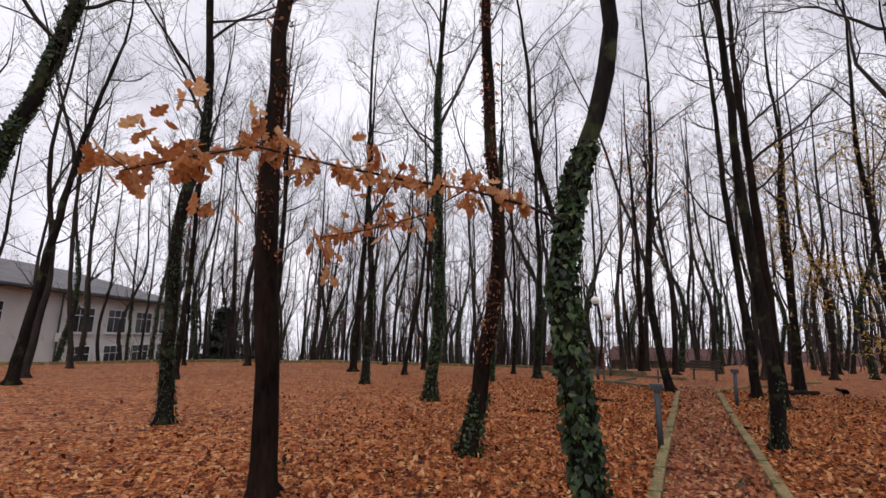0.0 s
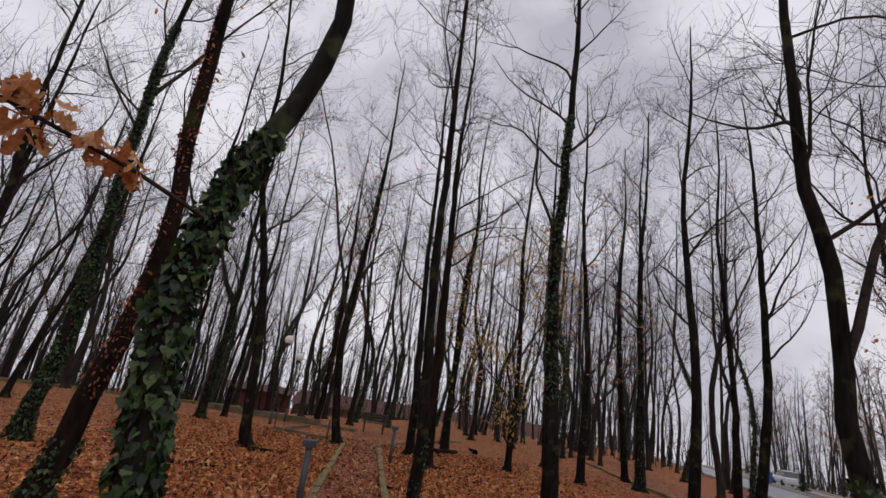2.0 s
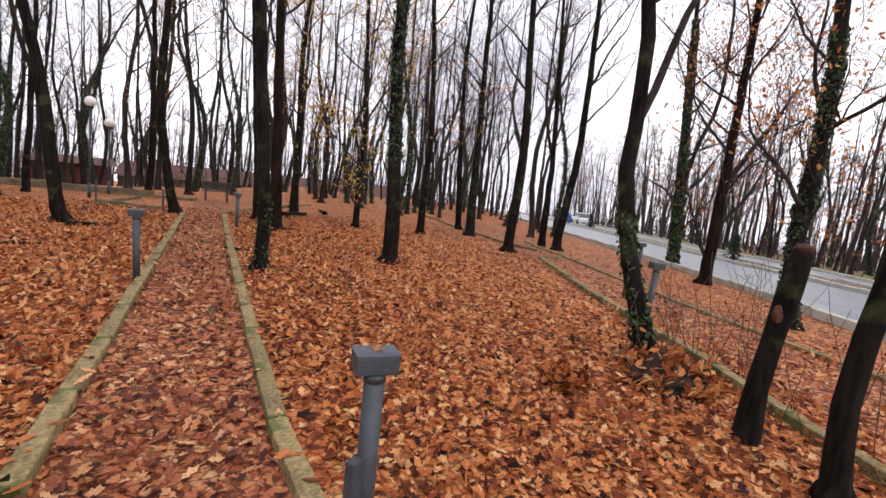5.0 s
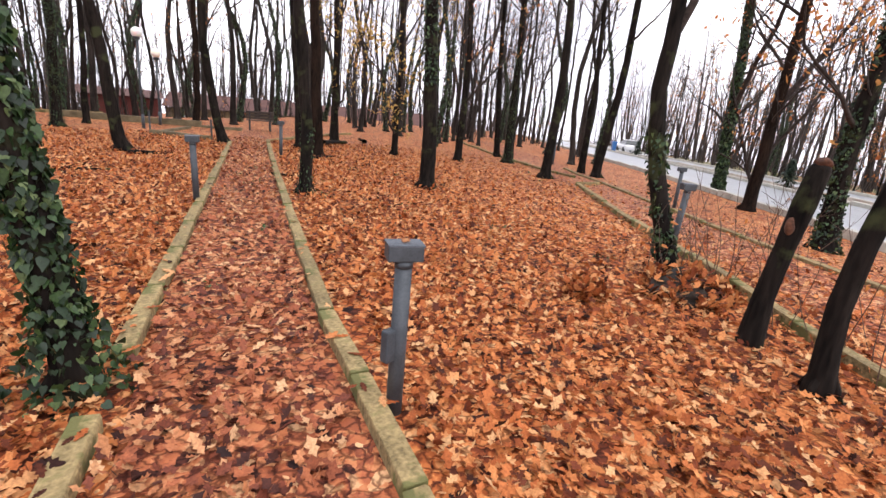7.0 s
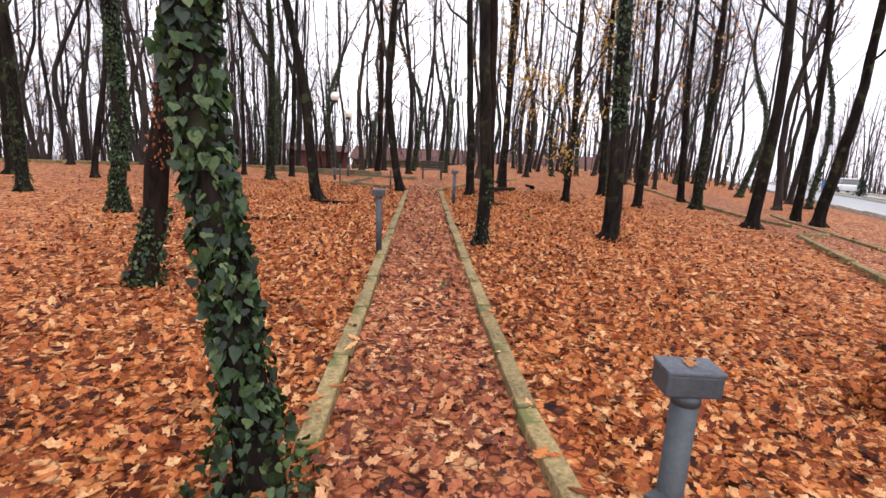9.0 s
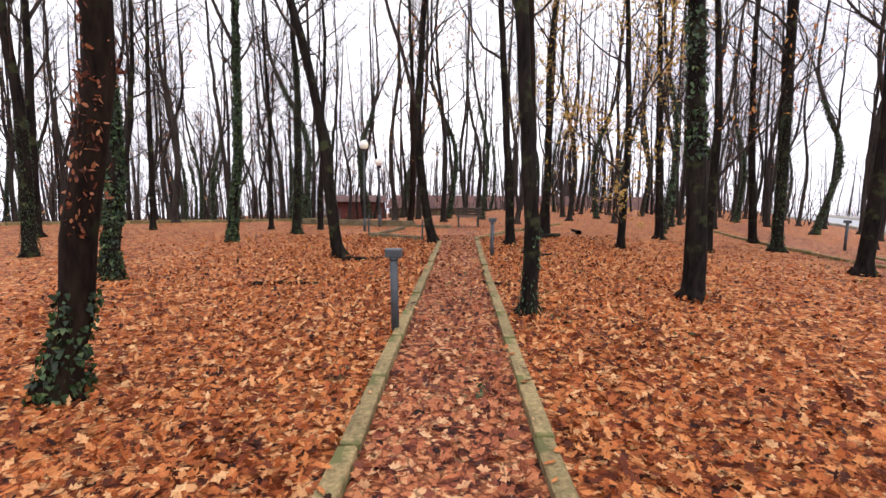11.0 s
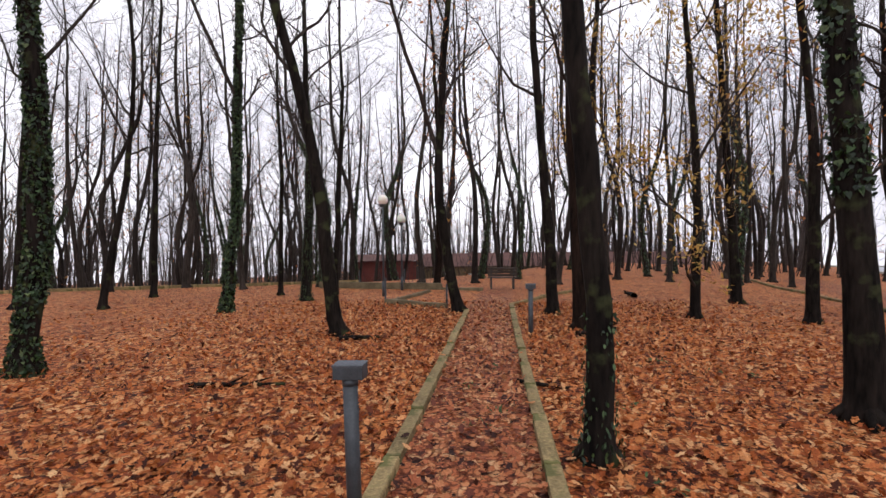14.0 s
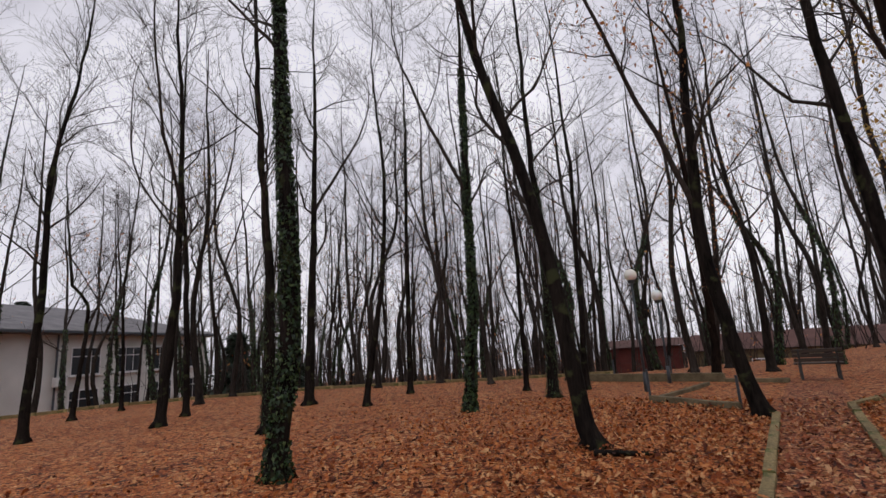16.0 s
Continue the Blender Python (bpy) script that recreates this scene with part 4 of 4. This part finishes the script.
# the wood's far depth, and its last leaves
t = Tubes()
specks = []
deep = placed[245:]
while len(deep) < 1150:
    far, az = rngf.uniform(62, 150), radians(rngf.uniform(-110, 70))
    x, y = far * math.sin(-az), far * math.cos(az)
    if not -2 < road_off(x, y) < 15 or far > 105:
        deep.append((x, y))
for i, (x, y) in enumerate(deep):
    near = i < len(placed) - 245
    z, h = ground_z(x, y), rngf.uniform(11, 16)
    root = Vector((x, y, z - 0.3))
    stem, w = branch(rngf, root, (rngf.gauss(0, 0.04), rngf.gauss(0, 0.04), 1), h, rngf.uniform(0.1, 0.16), 0.015, 7, 0.045, 0.04)
    t.add(stem, w, 5 if near else 3)
    for _ in range(12 if near else 7):
        k = rngf.randint(2, 6)
        a = rngf.uniform(0, 6.28)
        l1, w1 = branch(rngf, stem[k], (math.cos(a), math.sin(a), rngf.uniform(0.5, 1.8)), rngf.uniform(1.2, 3.4), 0.03, 0.009, 4 if near else 2, 0.2, 0.06)
        t.add(l1, w1, 3)
        for _ in range(7 if near else 4):
            q = rngf.randint(1, len(l1) - 1)
            l2, w2 = branch(rngf, l1[q], (rngf.gauss(0, 1), rngf.gauss(0, 1), rngf.uniform(0, 1.3)), rngf.uniform(0.5, 1.5), 0.01, 0.006, 2, 0.2, 0.05)
            t.add(l2, w2, 3)
            if near and rngf.random() < (0.5 if road_off(x, y) > 10 else 0.14):
                specks += [(l2[rngf.randint(0, 2)] + Vector((rngf.gauss(0, 0.2), rngf.gauss(0, 0.2), rngf.gauss(0, 0.2))), spin(rngf, 0.9), rngf.uniform(0.1, 0.22)) for _ in range(3)]
tagged(leaves("far_leaves", specks, PLAIN, M_ORANGE), "last brown leaves on the distant trees", "leaves", kind="stuff")
# the pale bark colour stands in for haze over the far trunks
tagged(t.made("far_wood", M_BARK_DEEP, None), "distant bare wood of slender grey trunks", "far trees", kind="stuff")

# brushwood and thin stems that close the wood's far side
t, specks = Tubes(), []
made = 0
while made < 800:
    over = made < 360
    if over:
        x, y = along_road(rngf.uniform(-14, 130), rngf.uniform(17, 62))
    else:
        far, az = rngf.uniform(38, 115), radians(rngf.uniform(-75, 70))
        x, y = far * math.sin(-az), far * math.cos(az)
        if not clear(x, y):
            continue
    made += 1
    tall = rngf.uniform(1.5, 4.5) if over else rngf.uniform(2.5, 7.0)
    for _ in range(8):
        foot = Vector((x + rngf.gauss(0, 0.9), y + rngf.gauss(0, 0.9), 0))
        foot.z = ground_z(foot.x, foot.y) - 0.1
        stem, w = branch(rngf, foot, (rngf.gauss(0, 0.22), rngf.gauss(0, 0.22), 1), tall * rngf.uniform(0.5, 1.1), 0.034, 0.012, 3, 0.12, 0.03)
        t.add(stem, w, 3)
        for _ in range(2):
            q, wq = branch(rngf, stem[rngf.randint(1, 3)], (rngf.gauss(0, 1), rngf.gauss(0, 1), rngf.uniform(0.2, 1.4)), tall * rngf.uniform(0.15, 0.4), 0.012, 0.008, 2, 0.2, 0.03)
            t.add(q, wq, 3)
            if rngf.random() < (0.30 if over else 0.10):
                specks += [(q[-1] + Vector((rngf.gauss(0, 0.2), rngf.gauss(0, 0.2), rngf.gauss(0, 0.2))), spin(rngf, 0.9), rngf.uniform(0.12, 0.24)) for _ in range(4)]
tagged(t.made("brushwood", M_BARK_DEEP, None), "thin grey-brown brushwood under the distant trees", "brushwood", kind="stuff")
tagged(leaves("brushwood_leaves", specks, PLAIN, M_ORANGE), "dry rust-brown leaves on the distant brushwood", "leaves", kind="stuff")

# ---------------------------------------------------------------- things by the path
def bollard(x, y, turn, hatch, label, lean=(0, 0)):
    root = tagged(new("bollard"), label, "bollard light", "bollards beside the paths")
    root.matrix_basis = pose(x, y, ground_z(x, y), lean[0], lean[1], turn)
    part("post", rod(bmesh.new(), (0, 0, -0.1), (0, 0, 0.84), 0.042, 0.042, 20), M_STEEL, root, "", True)
    part("collar", rod(bmesh.new(), (0, 0, 0.80), (0, 0, 0.835), 0.045, 0.045, 20), M_STEEL, root, "", True)
    part("head", box(bmesh.new(), (0.172, 0.115, 0.072), (0, 0.01, 0.872), bevel=0.007), M_STEEL, root)
    part("lid", box(bmesh.new(), (0.178, 0.121, 0.013), (0, 0.01, 0.9145), bevel=0.004), M_LID, root, "weathered pale grey lid")
    if hatch:
        part("junction_box", box(bmesh.new(), (0.066, 0.05, 0.17), (-0.055, -0.028, 0.40), 35, 0.01), M_STEEL, root)
    return root


bollard(1.88, 1.71, -32, True, "dark grey steel bollard light with a junction box")
bollard(3.07, 7.00, -28, False, "dark grey steel bollard light beside the kerb", (1.5, -1))
bollard(7.03, 11.54, -28, False, "dark grey steel bollard light further along the path")
bollard(7.00, 1.88, -40, False, "grey steel bollard beside the second path", (2, 2))
bollard(12.0, 3.3, -45, False, "grey steel bollard near the road")
bollard(18.6, 10.1, -45, False, "grey steel bollard near the road")


tagged(leaves("fallen_leaf", [(Vector((1.86, 1.70, ground_z(1.88, 1.71) + 0.928)), Matrix.Rotation(0.6, 3, "Z"), 0.10)], OAK, M_BOUGH, None, "", 0.12), "single yellow oak leaf lying on the bollard's lid", "leaf")


def globe_lamp(x, y, height, label):
    root = tagged(new("globe_lamp"), label, "street lamp", "globe lamps")
    root.location = (x, y, ground_z(x, y))
    bm = rod(bmesh.new(), (0, 0, -0.1), (0, 0, height - 0.2), 0.036, 0.03, 14)
    rod(bm, (0, 0, -0.05), (0, 0, 0.5), 0.055, 0.05, 14)
    part("pole", bm, M_STEEL, root, "", True)
    part("collar", rod(bmesh.new(), (0, 0, height - 0.24), (0, 0, height - 0.14), 0.085, 0.1, 16), M_IRON, root)
    bm = bmesh.new()
    bmesh.ops.create_uvsphere(bm, u_segments=24, v_segments=16, radius=0.17)
    bmesh.ops.translate(bm, vec=(0, 0, height), verts=bm.verts)
    part("globe", bm, M_GLOBE, root, "white opal globe", True)
    return root


globe_lamp(6.49, 19.67, 3.15, "globe lamp on a tall grey pole")
globe_lamp(7.6, 21.3, 2.62, "globe lamp on a grey pole")


def bench(x, y, turn):
    root = tagged(new("park_bench"), "dark slatted wooden park bench on iron legs", "bench")
    root.matrix_basis = pose(x, y, ground_z(x, y), 0, 0, turn)
    for i in range(4):
        part("seat_slat", box(bmesh.new(), (1.08, 0.085, 0.035), (0, -0.16 + i * 0.105, 0.43), bevel=0.006), M_BENCH, root)
    for i in range(3):
        part("back_slat", box(bmesh.new(), (1.08, 0.03, 0.095), (0, -0.25 - i * 0.03, 0.53 + i * 0.12), bevel=0.006, tilt=(14, 0, 0)), M_BENCH, root)
    for s in (-0.41, 0.41):
        bm = box(bmesh.new(), (0.06, 0.05, 0.46), (s, -0.2, 0.19), bevel=0.006)
        box(bm, (0.06, 0.05, 0.44), (s, 0.16, 0.18), bevel=0.006)
        box(bm, (0.05, 0.44, 0.04), (s, -0.02, 0.395), bevel=0.006)
        box(bm, (0.05, 0.04, 0.46), (s, -0.27, 0.6), bevel=0.006, tilt=(14, 0, 0))
        part("leg", bm, M_IRON, root, "iron leg frame")
    return root


bench(11.16, 20.23, -25)


def beam(name, a, b, size, lift, mat, label, category, group=""):
    a, b = Vector(a), Vector(b)
    d = b - a
    c = (a + b) / 2
    bm = box(bmesh.new(), (d.length, *size), (0, 0, 0), bevel=0.012)
    bmesh.ops.subdivide_edges(bm, edges=[e for e in bm.edges if e.calc_length() > 0.5], cuts=6)
    for v in bm.verts:
        v.co.z += 0.02 * noise.noise(Vector((v.co.x * 1.5, c.x, c.y)))
    ob = part(name, bm, mat)
    ob.matrix_basis = Matrix.Translation((c.x, c.y, ground_z(c.x, c.y) + lift)) @ Matrix.Rotation(math.atan2(d.y, d.x), 4, "Z")
    return tagged(ob, label, category, group)


for a, b, size, lift in (((6.0, 17.5), (7.1, 15.75), (0.14, 0.2), 0.04), ((6.0, 17.5), (8.3, 20.3), (0.12, 0.16), 0.02), ((5.0, 24.0), (9.0, 20.9), (0.16, 0.3), 0.1), ((9.0, 20.9), (10.2, 19.9), (0.14, 0.14), 0.04)):
    beam("timber_edging", a, b, size, lift, M_TIMBER, "weathered timber edging of a raised bed", "edging", "timber edging of the bed")
for x, y, h in ((6.0, 17.55, 0.72), (7.2, 15.9, 0.62), (6.4, 23.1, 0.7), (7.9, 22.0, 0.75)):
    ob = part("post", rod(bmesh.new(), (0, 0, -0.1), (0, 0, h), 0.028, 0.026, 10), M_STEEL)
    ob.location = (x, y, ground_z(x, y))
    ob.name = "thin_post"
    tagged(ob, "thin grey steel post at the bed's corner", "post", "posts of the bed")


def fallen(x, y, turn, length, r, label, seed):
    rng = random.Random(seed)
    t = Tubes()
    p, w = branch(rng, (-length / 2, 0, r * 0.6), (1, 0, 0), length, r, r * 0.5, 8, 0.07, 0.0)
    for q in p:
        q.z = r * 0.6
    t.add(p, w, 8)
    for _ in range(3):
        k = rng.randint(2, 6)
        q, wq = branch(rng, p[k], (0.7, rng.choice((-1, 1)) * 0.6, 0.15), length * 0.25, r * 0.5, r * 0.2, 4, 0.1, -0.02)
        t.add(q, wq, 6)
    ob = t.made("fallen_branch", M_BARK, None)
    ob.matrix_basis = pose(x, y, ground_z(x, y) + 0.01, 0, 0, turn)
    return tagged(ob, label, "branch", "fallen branches")


fallen(2.35, 10.2, -18, 1.1, 0.035, "dark fallen branch lying on the leaves", 1)
fallen(5.55, 8.9, -50, 0.6, 0.03, "short fallen branch beside the kerb", 2)
fallen(8.2, 11.3, 10, 0.9, 0.05, "dark fallen branch at a tree's foot", 3)
fallen(11.2, 14.9, 20, 1.5, 0.12, "dark fallen log among the leaves", 4)
fallen(13.5, 16.2, 60, 1.0, 0.10, "short dark log among the leaves", 5)
fallen(4.3, 12.6, -10, 0.8, 0.05, "dark fallen branch at a slanting oak's foot", 6)


def reach_branch():
    """The low limb of the ivied oak that still holds its orange leaves."""
    rng = random.Random(21)
    root = tagged(new("leafy_bough"), "thin low bough with hanging dry orange oak leaves", "bough")
    t = Tubes()
    line = [Vector(p) for p in ((0.62, 2.85, 2.27), (0.33, 2.65, 2.31), (-0.05, 2.42, 2.33), (-0.40, 2.25, 2.32), (-0.70, 1.95, 2.28), (-0.95, 1.68, 2.25), (-1.15, 1.52, 2.13), (-1.27, 1.40, 2.04))]
    t.add(line, [0.011, 0.009, 0.0075, 0.0065, 0.0055, 0.005, 0.004, 0.0025], 6)
    spots = []

    def cluster(p, count, reach):
        """A twig that ends in a bunch of hanging leaves."""
        twig, w = branch(rng, p, (rng.gauss(-0.4, 0.5), rng.gauss(-0.1, 0.5), rng.gauss(0.15, 0.4)), reach, 0.003, 0.0018, 3, 0.2, -0.02)
        t.add(twig, w, 4)
        for _ in range(count):
            q = twig[rng.randint(1, 3)] + Vector((rng.gauss(0, 0.032), rng.gauss(0, 0.032), rng.gauss(0, 0.026)))
            a = rng.uniform(0, 6.28)
            spots.append((q, (Matrix.Rotation(a, 3, "Z") @ Matrix.Rotation(rng.uniform(0.2, 1.4), 3, "Y") @ Matrix.Rotation(rng.gauss(0, 0.7), 3, "X")), rng.uniform(0.05, 0.10)))

    for s in (0.9, 1.3, 1.5, 1.7, 2.0, 2.3, 2.6, 3.0, 3.3, 3.6, 3.9, 4.2, 4.5, 4.7, 4.9, 5.2, 5.5, 5.8, 6.2, 6.6, 6.9):
        j = int(s)
        cluster(line[j].lerp(line[j + 1], s - j), rng.randint(13, 20), rng.uniform(0.06, 0.2))
    for up in (0.28, 0.22):
        cluster(line[6] + Vector((0.03, 0.0, up)), 3, 0.08)
    low = [Vector(p) for p in ((-0.05, 2.42, 2.33), (-0.30, 2.42, 2.17), (-0.55, 2.25, 2.05), (-0.77, 2.03, 1.95))]
    t.add(low, [0.005, 0.004, 0.003, 0.002], 5)
    for s in (0.9, 1.2, 1.5, 1.9, 2.1, 2.5, 2.8):
        j = int(s)
        cluster(low[j].lerp(low[j + 1], s - j), rng.randint(6, 9), 0.09)
    cluster(Vector((-0.66, 2.07, 1.84)), 5, 0.06)
    cluster(Vector((-1.05, 1.6, 2.0)), 4, 0.06)
    t.made("stem", M_TWIG, root)
    leaves("leaves", spots, OAK, M_BOUGH, root, "dry orange lobed oak leaves", 0.6)


reach_branch()


def shoots(x, y, n, spread, height, label, seed):
    rng = random.Random(seed)
    t, spots = Tubes(), []
    for _ in range(n):
        a, d = rng.uniform(0, 6.28), spread * rng.random() ** 0.6
        p, w = branch(rng, (math.cos(a) * d, math.sin(a) * d, -0.03), (rng.gauss(0, 0.2), rng.gauss(0, 0.2), 1), height * rng.uniform(0.4, 1.1), 0.0055, 0.0025, 6, 0.08, 0.02)
        t.add(p, w, 4)
        for _ in range(2):
            k = rng.randint(2, 5)
            q, wq = branch(rng, p[k], (rng.gauss(0, 1), rng.gauss(0, 1), 0.8), height * 0.2, 0.003, 0.002, 3, 0.1, 0.05)
            t.add(q, wq, 3)
            if rng.random() < 0.25:
                spots.append((q[-1], spin(rng, 0.8), rng.uniform(0.05, 0.09)))
    root = tagged(new("sapling_shoots"), label, "shrub", "shoots at the kerb")
    root.location = (x, y, ground_z(x, y))
    t.made("thicket", M_SHOOT, root)
    if spots:
        leaves("leaves", spots, OAK, M_ORANGE, root, "", 0.5)
    return root


shoots(5.9, 1.45, 16, 0.4, 1.1, "thin brown shoots round the oak's foot", 1)
shoots(6.1, 0.9, 14, 0.5, 1.2, "thin brown shoots beside the kerb", 2)
shoots(5.1, 0.1, 8, 0.5, 1.3, "thin brown shoots beside the kerb", 3)
shoots(4.5, -0.5, 6, 0.4, 1.0, "thin brown shoots beside the kerb", 4)
shoots(9.5, 1.0, 10, 0.8, 1.3, "thin brown shoots beside the second path", 5)


def leaf_heap(x, y, r, h, seed, label):
    """A heap of leaves with a dark hollow of bare soil."""
    rng = random.Random(seed)
    root = tagged(new("leaf_heap"), label, "leaf heap")
    root.location = (x, y, ground_z(x, y))
    bm = bmesh.new()
    bmesh.ops.create_icosphere(bm, subdivisions=4, radius=1)
    for v in bm.verts:
        v.co = Vector((v.co.x * r, v.co.y * r * 0.8, v.co.z * h)) * (1 + 0.25 * noise.noise(v.co * 2.5 + Vector((seed, 0, 0))))
    part("soil", bm, M_SOIL, root, "dark bare soil", True)
    spots = []
    for _ in range(900):
        a, d = rng.uniform(0, 6.28), rng.random() ** 0.5 * 1.25
        if noise.noise(Vector((math.cos(a) * d * 1.6, math.sin(a) * d * 1.6, seed))) < -0.1:
            continue
        z = h * math.sqrt(max(0.0, 1 - d * d)) if d < 1 else 0.0
        spots.append((Vector((math.cos(a) * d * r, math.sin(a) * d * r * 0.8, z + rng.uniform(0.0, 0.07))), spin(rng, 0.8), rng.uniform(0.07, 0.13)))
    leaves("leaves", spots, OAK, M_FALLEN, root, "", 0.5)


leaf_heap(5.45, 1.25, 0.46, 0.2, 2, "heap of brown leaves round a dark hollow")
leaf_heap(4.55, 1.9, 0.16, 0.05, 3, "small dark patch of soil among leaves")


def conifer(x, y, h, r, seed, label):
    rng = random.Random(seed)
    root = tagged(new("conifer"), label, "conifer")
    root.location = (x, y, ground_z(x, y))
    part("trunk", rod(bmesh.new(), (0, 0, -0.2), (0, 0, h * 0.95), 0.12, 0.02, 8), M_BARK, root)
    spots = []
    for _ in range(int(1500 * r)):
        s = rng.random() ** 0.8
        a, d = rng.uniform(0, 6.28), r * (1 - s * 0.9) * math.sqrt(rng.uniform(0.2, 1)) * (0.75 + 0.25 * math.sin(s * 40))
        spots.append((Vector((math.cos(a) * d, math.sin(a) * d, h * (0.06 + 0.94 * s))), Euler((rng.gauss(0, 0.3), rng.uniform(0.2, 0.9), a)).to_matrix(), rng.uniform(0.35, 0.7) * min(1, h / 5)))
    leaves("foliage", spots, PLAIN, M_CONIFER, root, "dark drooping conifer foliage", 0.3)
    return root


conifer(-17.5, 41.0, 6.5, 2.6, 1, "dark spreading conifer beside the white building")
conifer(-14.5, 43.5, 5.5, 2.2, 2, "dark conifer beside the white building")
conifer(-46, 40, 12, 2.2, 3, "tall dark spruce behind the white building")
conifer(-42, 46, 12, 2.2, 4, "tall dark spruce behind the white building")
cx, cy = along_road(13, 7.3)
conifer(cx, cy, 1.5, 0.5, 5, "clipped dark conifer on the road's median")
cx, cy = along_road(36, 7.3)
conifer(cx, cy, 1.5, 0.5, 6, "clipped dark conifer on the road's median")


def parked_car(x, y, turn):
    root = tagged(new("car"), "white hatchback parked on the far road", "car")
    root.matrix_basis = pose(x, y, ground_z(x, y) + 0.03, 0, 0, turn)
    bm = box(bmesh.new(), (4.0, 1.7, 0.62), (0, 0, 0.58), bevel=0.14)
    part("body", bm, M_CARPAINT, root, "", True)
    bm = bmesh.new()
    low = [(-1.75, -0.78), (1.05, -0.78), (1.05, 0.78), (-1.75, 0.78)]
    top = [(-1.35, -0.62), (0.35, -0.62), (0.35, 0.62), (-1.35, 0.62)]
    vs = [bm.verts.new((*p, 0.86)) for p in low] + [bm.verts.new((*p, 1.42)) for p in top]
    for i in range(4):
        bm.faces.new((vs[i], vs[(i + 1) % 4], vs[4 + (i + 1) % 4], vs[4 + i]))
    part("cabin_glass", bm, M_GLASS, root, "dark tinted glass")
    part("roof", box(bmesh.new(), (1.74, 1.28, 0.06), (-0.5, 0, 1.44), bevel=0.02), M_CARPAINT, root)
    for sx in (-1.25, 1.25):
        for sy in (-0.8, 0.8):
            part("wheel", rod(bmesh.new(), (sx, sy - 0.09, 0.31), (sx, sy + 0.09, 0.31), 0.31, 0.31, 20), M_RUBBER, root)


cx, cy = along_road(50, 10.6)
parked_car(cx, cy, math.degrees(math.atan2(ROAD_WAY.y, ROAD_WAY.x)))


def waste_bin(x, y):
    root = tagged(new("waste_bin"), "blue plastic waste bin at the road's edge", "waste bin")
    root.location = (x, y, ground_z(x, y))
    bm = rod(bmesh.new(), (0, 0, 0.05), (0, 0, 1.0), 0.26, 0.32, 4)
    part("bin_body", bm, M_BIN, root)
    part("lid", box(bmesh.new(), (0.55, 0.55, 0.1), (0, 0, 1.05), 45, 0.03), M_BIN, root)


cx, cy = along_road(44, 7.3)
waste_bin(cx, cy)

# ---------------------------------------------------------------- fallen leaves
rngl = np.random.default_rng(12)


def scatter(name, count, mat, label, where, size=(0.044, 0.100), lift=0.012):
    """Fallen leaves thinning out from the path; where(x, y) says which spots take one."""
    s = 19 * rngl.random(count * 3) ** 1.6 - 0.3
    off = rngl.normal(0, 1, count * 3)
    v = np.sign(off) * np.abs(rngl.normal(0, 3.6, count * 3))
    px, py = AHEAD.x * s + RIGHT.x * v, AHEAD.y * s + RIGHT.y * v
    spots, rng = [], random.Random(4)
    for x, y in zip(px, py):
        if len(spots) >= count:
            break
        if where(x, y):
            spots.append((Vector((x, y, ground_z(x, y) + lift + 0.042 * rng.random())), spin(rng, 0.5), rng.uniform(*size)))
    return tagged(leaves(name, spots, SIMPLE, mat, None, "", 0.55), label, "fallen leaves", kind="stuff")


def between_kerbs(x, y):
    v = x * RIGHT.x + y * RIGHT.y
    return -0.41 < v < 0.58


def off_kerbs(x, y):
    v = x * RIGHT.x + y * RIGHT.y
    return (v < -0.56 or v > (0.76 if y > 3 else 0.92)) and y > -2


scatter("fallen_leaves", 74000, M_FALLEN, "thick carpet of fallen orange-brown oak leaves", off_kerbs)
scatter("path_leaves", 19000, M_FALLEN_PATH, "damp trodden leaves lying on the path", between_kerbs, lift=0.018)


def kerb_top(line, count, seed):
    rng, spots = random.Random(seed), []
    for _ in range(count):
        k = rng.randrange(len(line) - 1)
        s = rng.random()
        x, y = line[k][0] + (line[k + 1][0] - line[k][0]) * s, line[k][1] + (line[k + 1][1] - line[k][1]) * s
        spots.append((Vector((x + rng.gauss(0, 0.03), y + rng.gauss(0, 0.03), ground_z(x, y) + 0.094)), spin(rng, 0.12), rng.uniform(0.06, 0.12)))
    return spots


tagged(leaves("kerb_leaves", kerb_top(KERB_RIGHT[1:6], 26, 1) + kerb_top([(0.4, 1.9), (1.9, 4.65), (7.3, 14.9)], 26, 2), OAK, M_FALLEN, None, "", 0.3), "single oak leaves lying on the kerb stones", "fallen leaves", kind="stuff")


def weeds(name, spots_at, seed):
    """Low green seedlings that show between the leaves."""
    rng, spots = random.Random(seed), []
    for x, y in spots_at:
        for _ in range(14):
            a, d = rng.uniform(0, 6.28), 0.13 * rng.random() ** 0.5
            spots.append((Vector((x + math.cos(a) * d, y + math.sin(a) * d, ground_z(x, y) + rng.uniform(0.02, 0.07))), spin(rng, 0.6), rng.uniform(0.03, 0.06)))
    return tagged(leaves(name, spots, PLAIN, M_WEED, None, "", 0.3), "small green seedlings between the fallen leaves", "weeds", kind="stuff")


rngw = random.Random(9)
weeds("weeds", [(rngw.uniform(-3.5, 5.5) + 0.4 * k, rngw.uniform(1.0, 6.0) + 0.3 * k) for k in range(26)], 3)
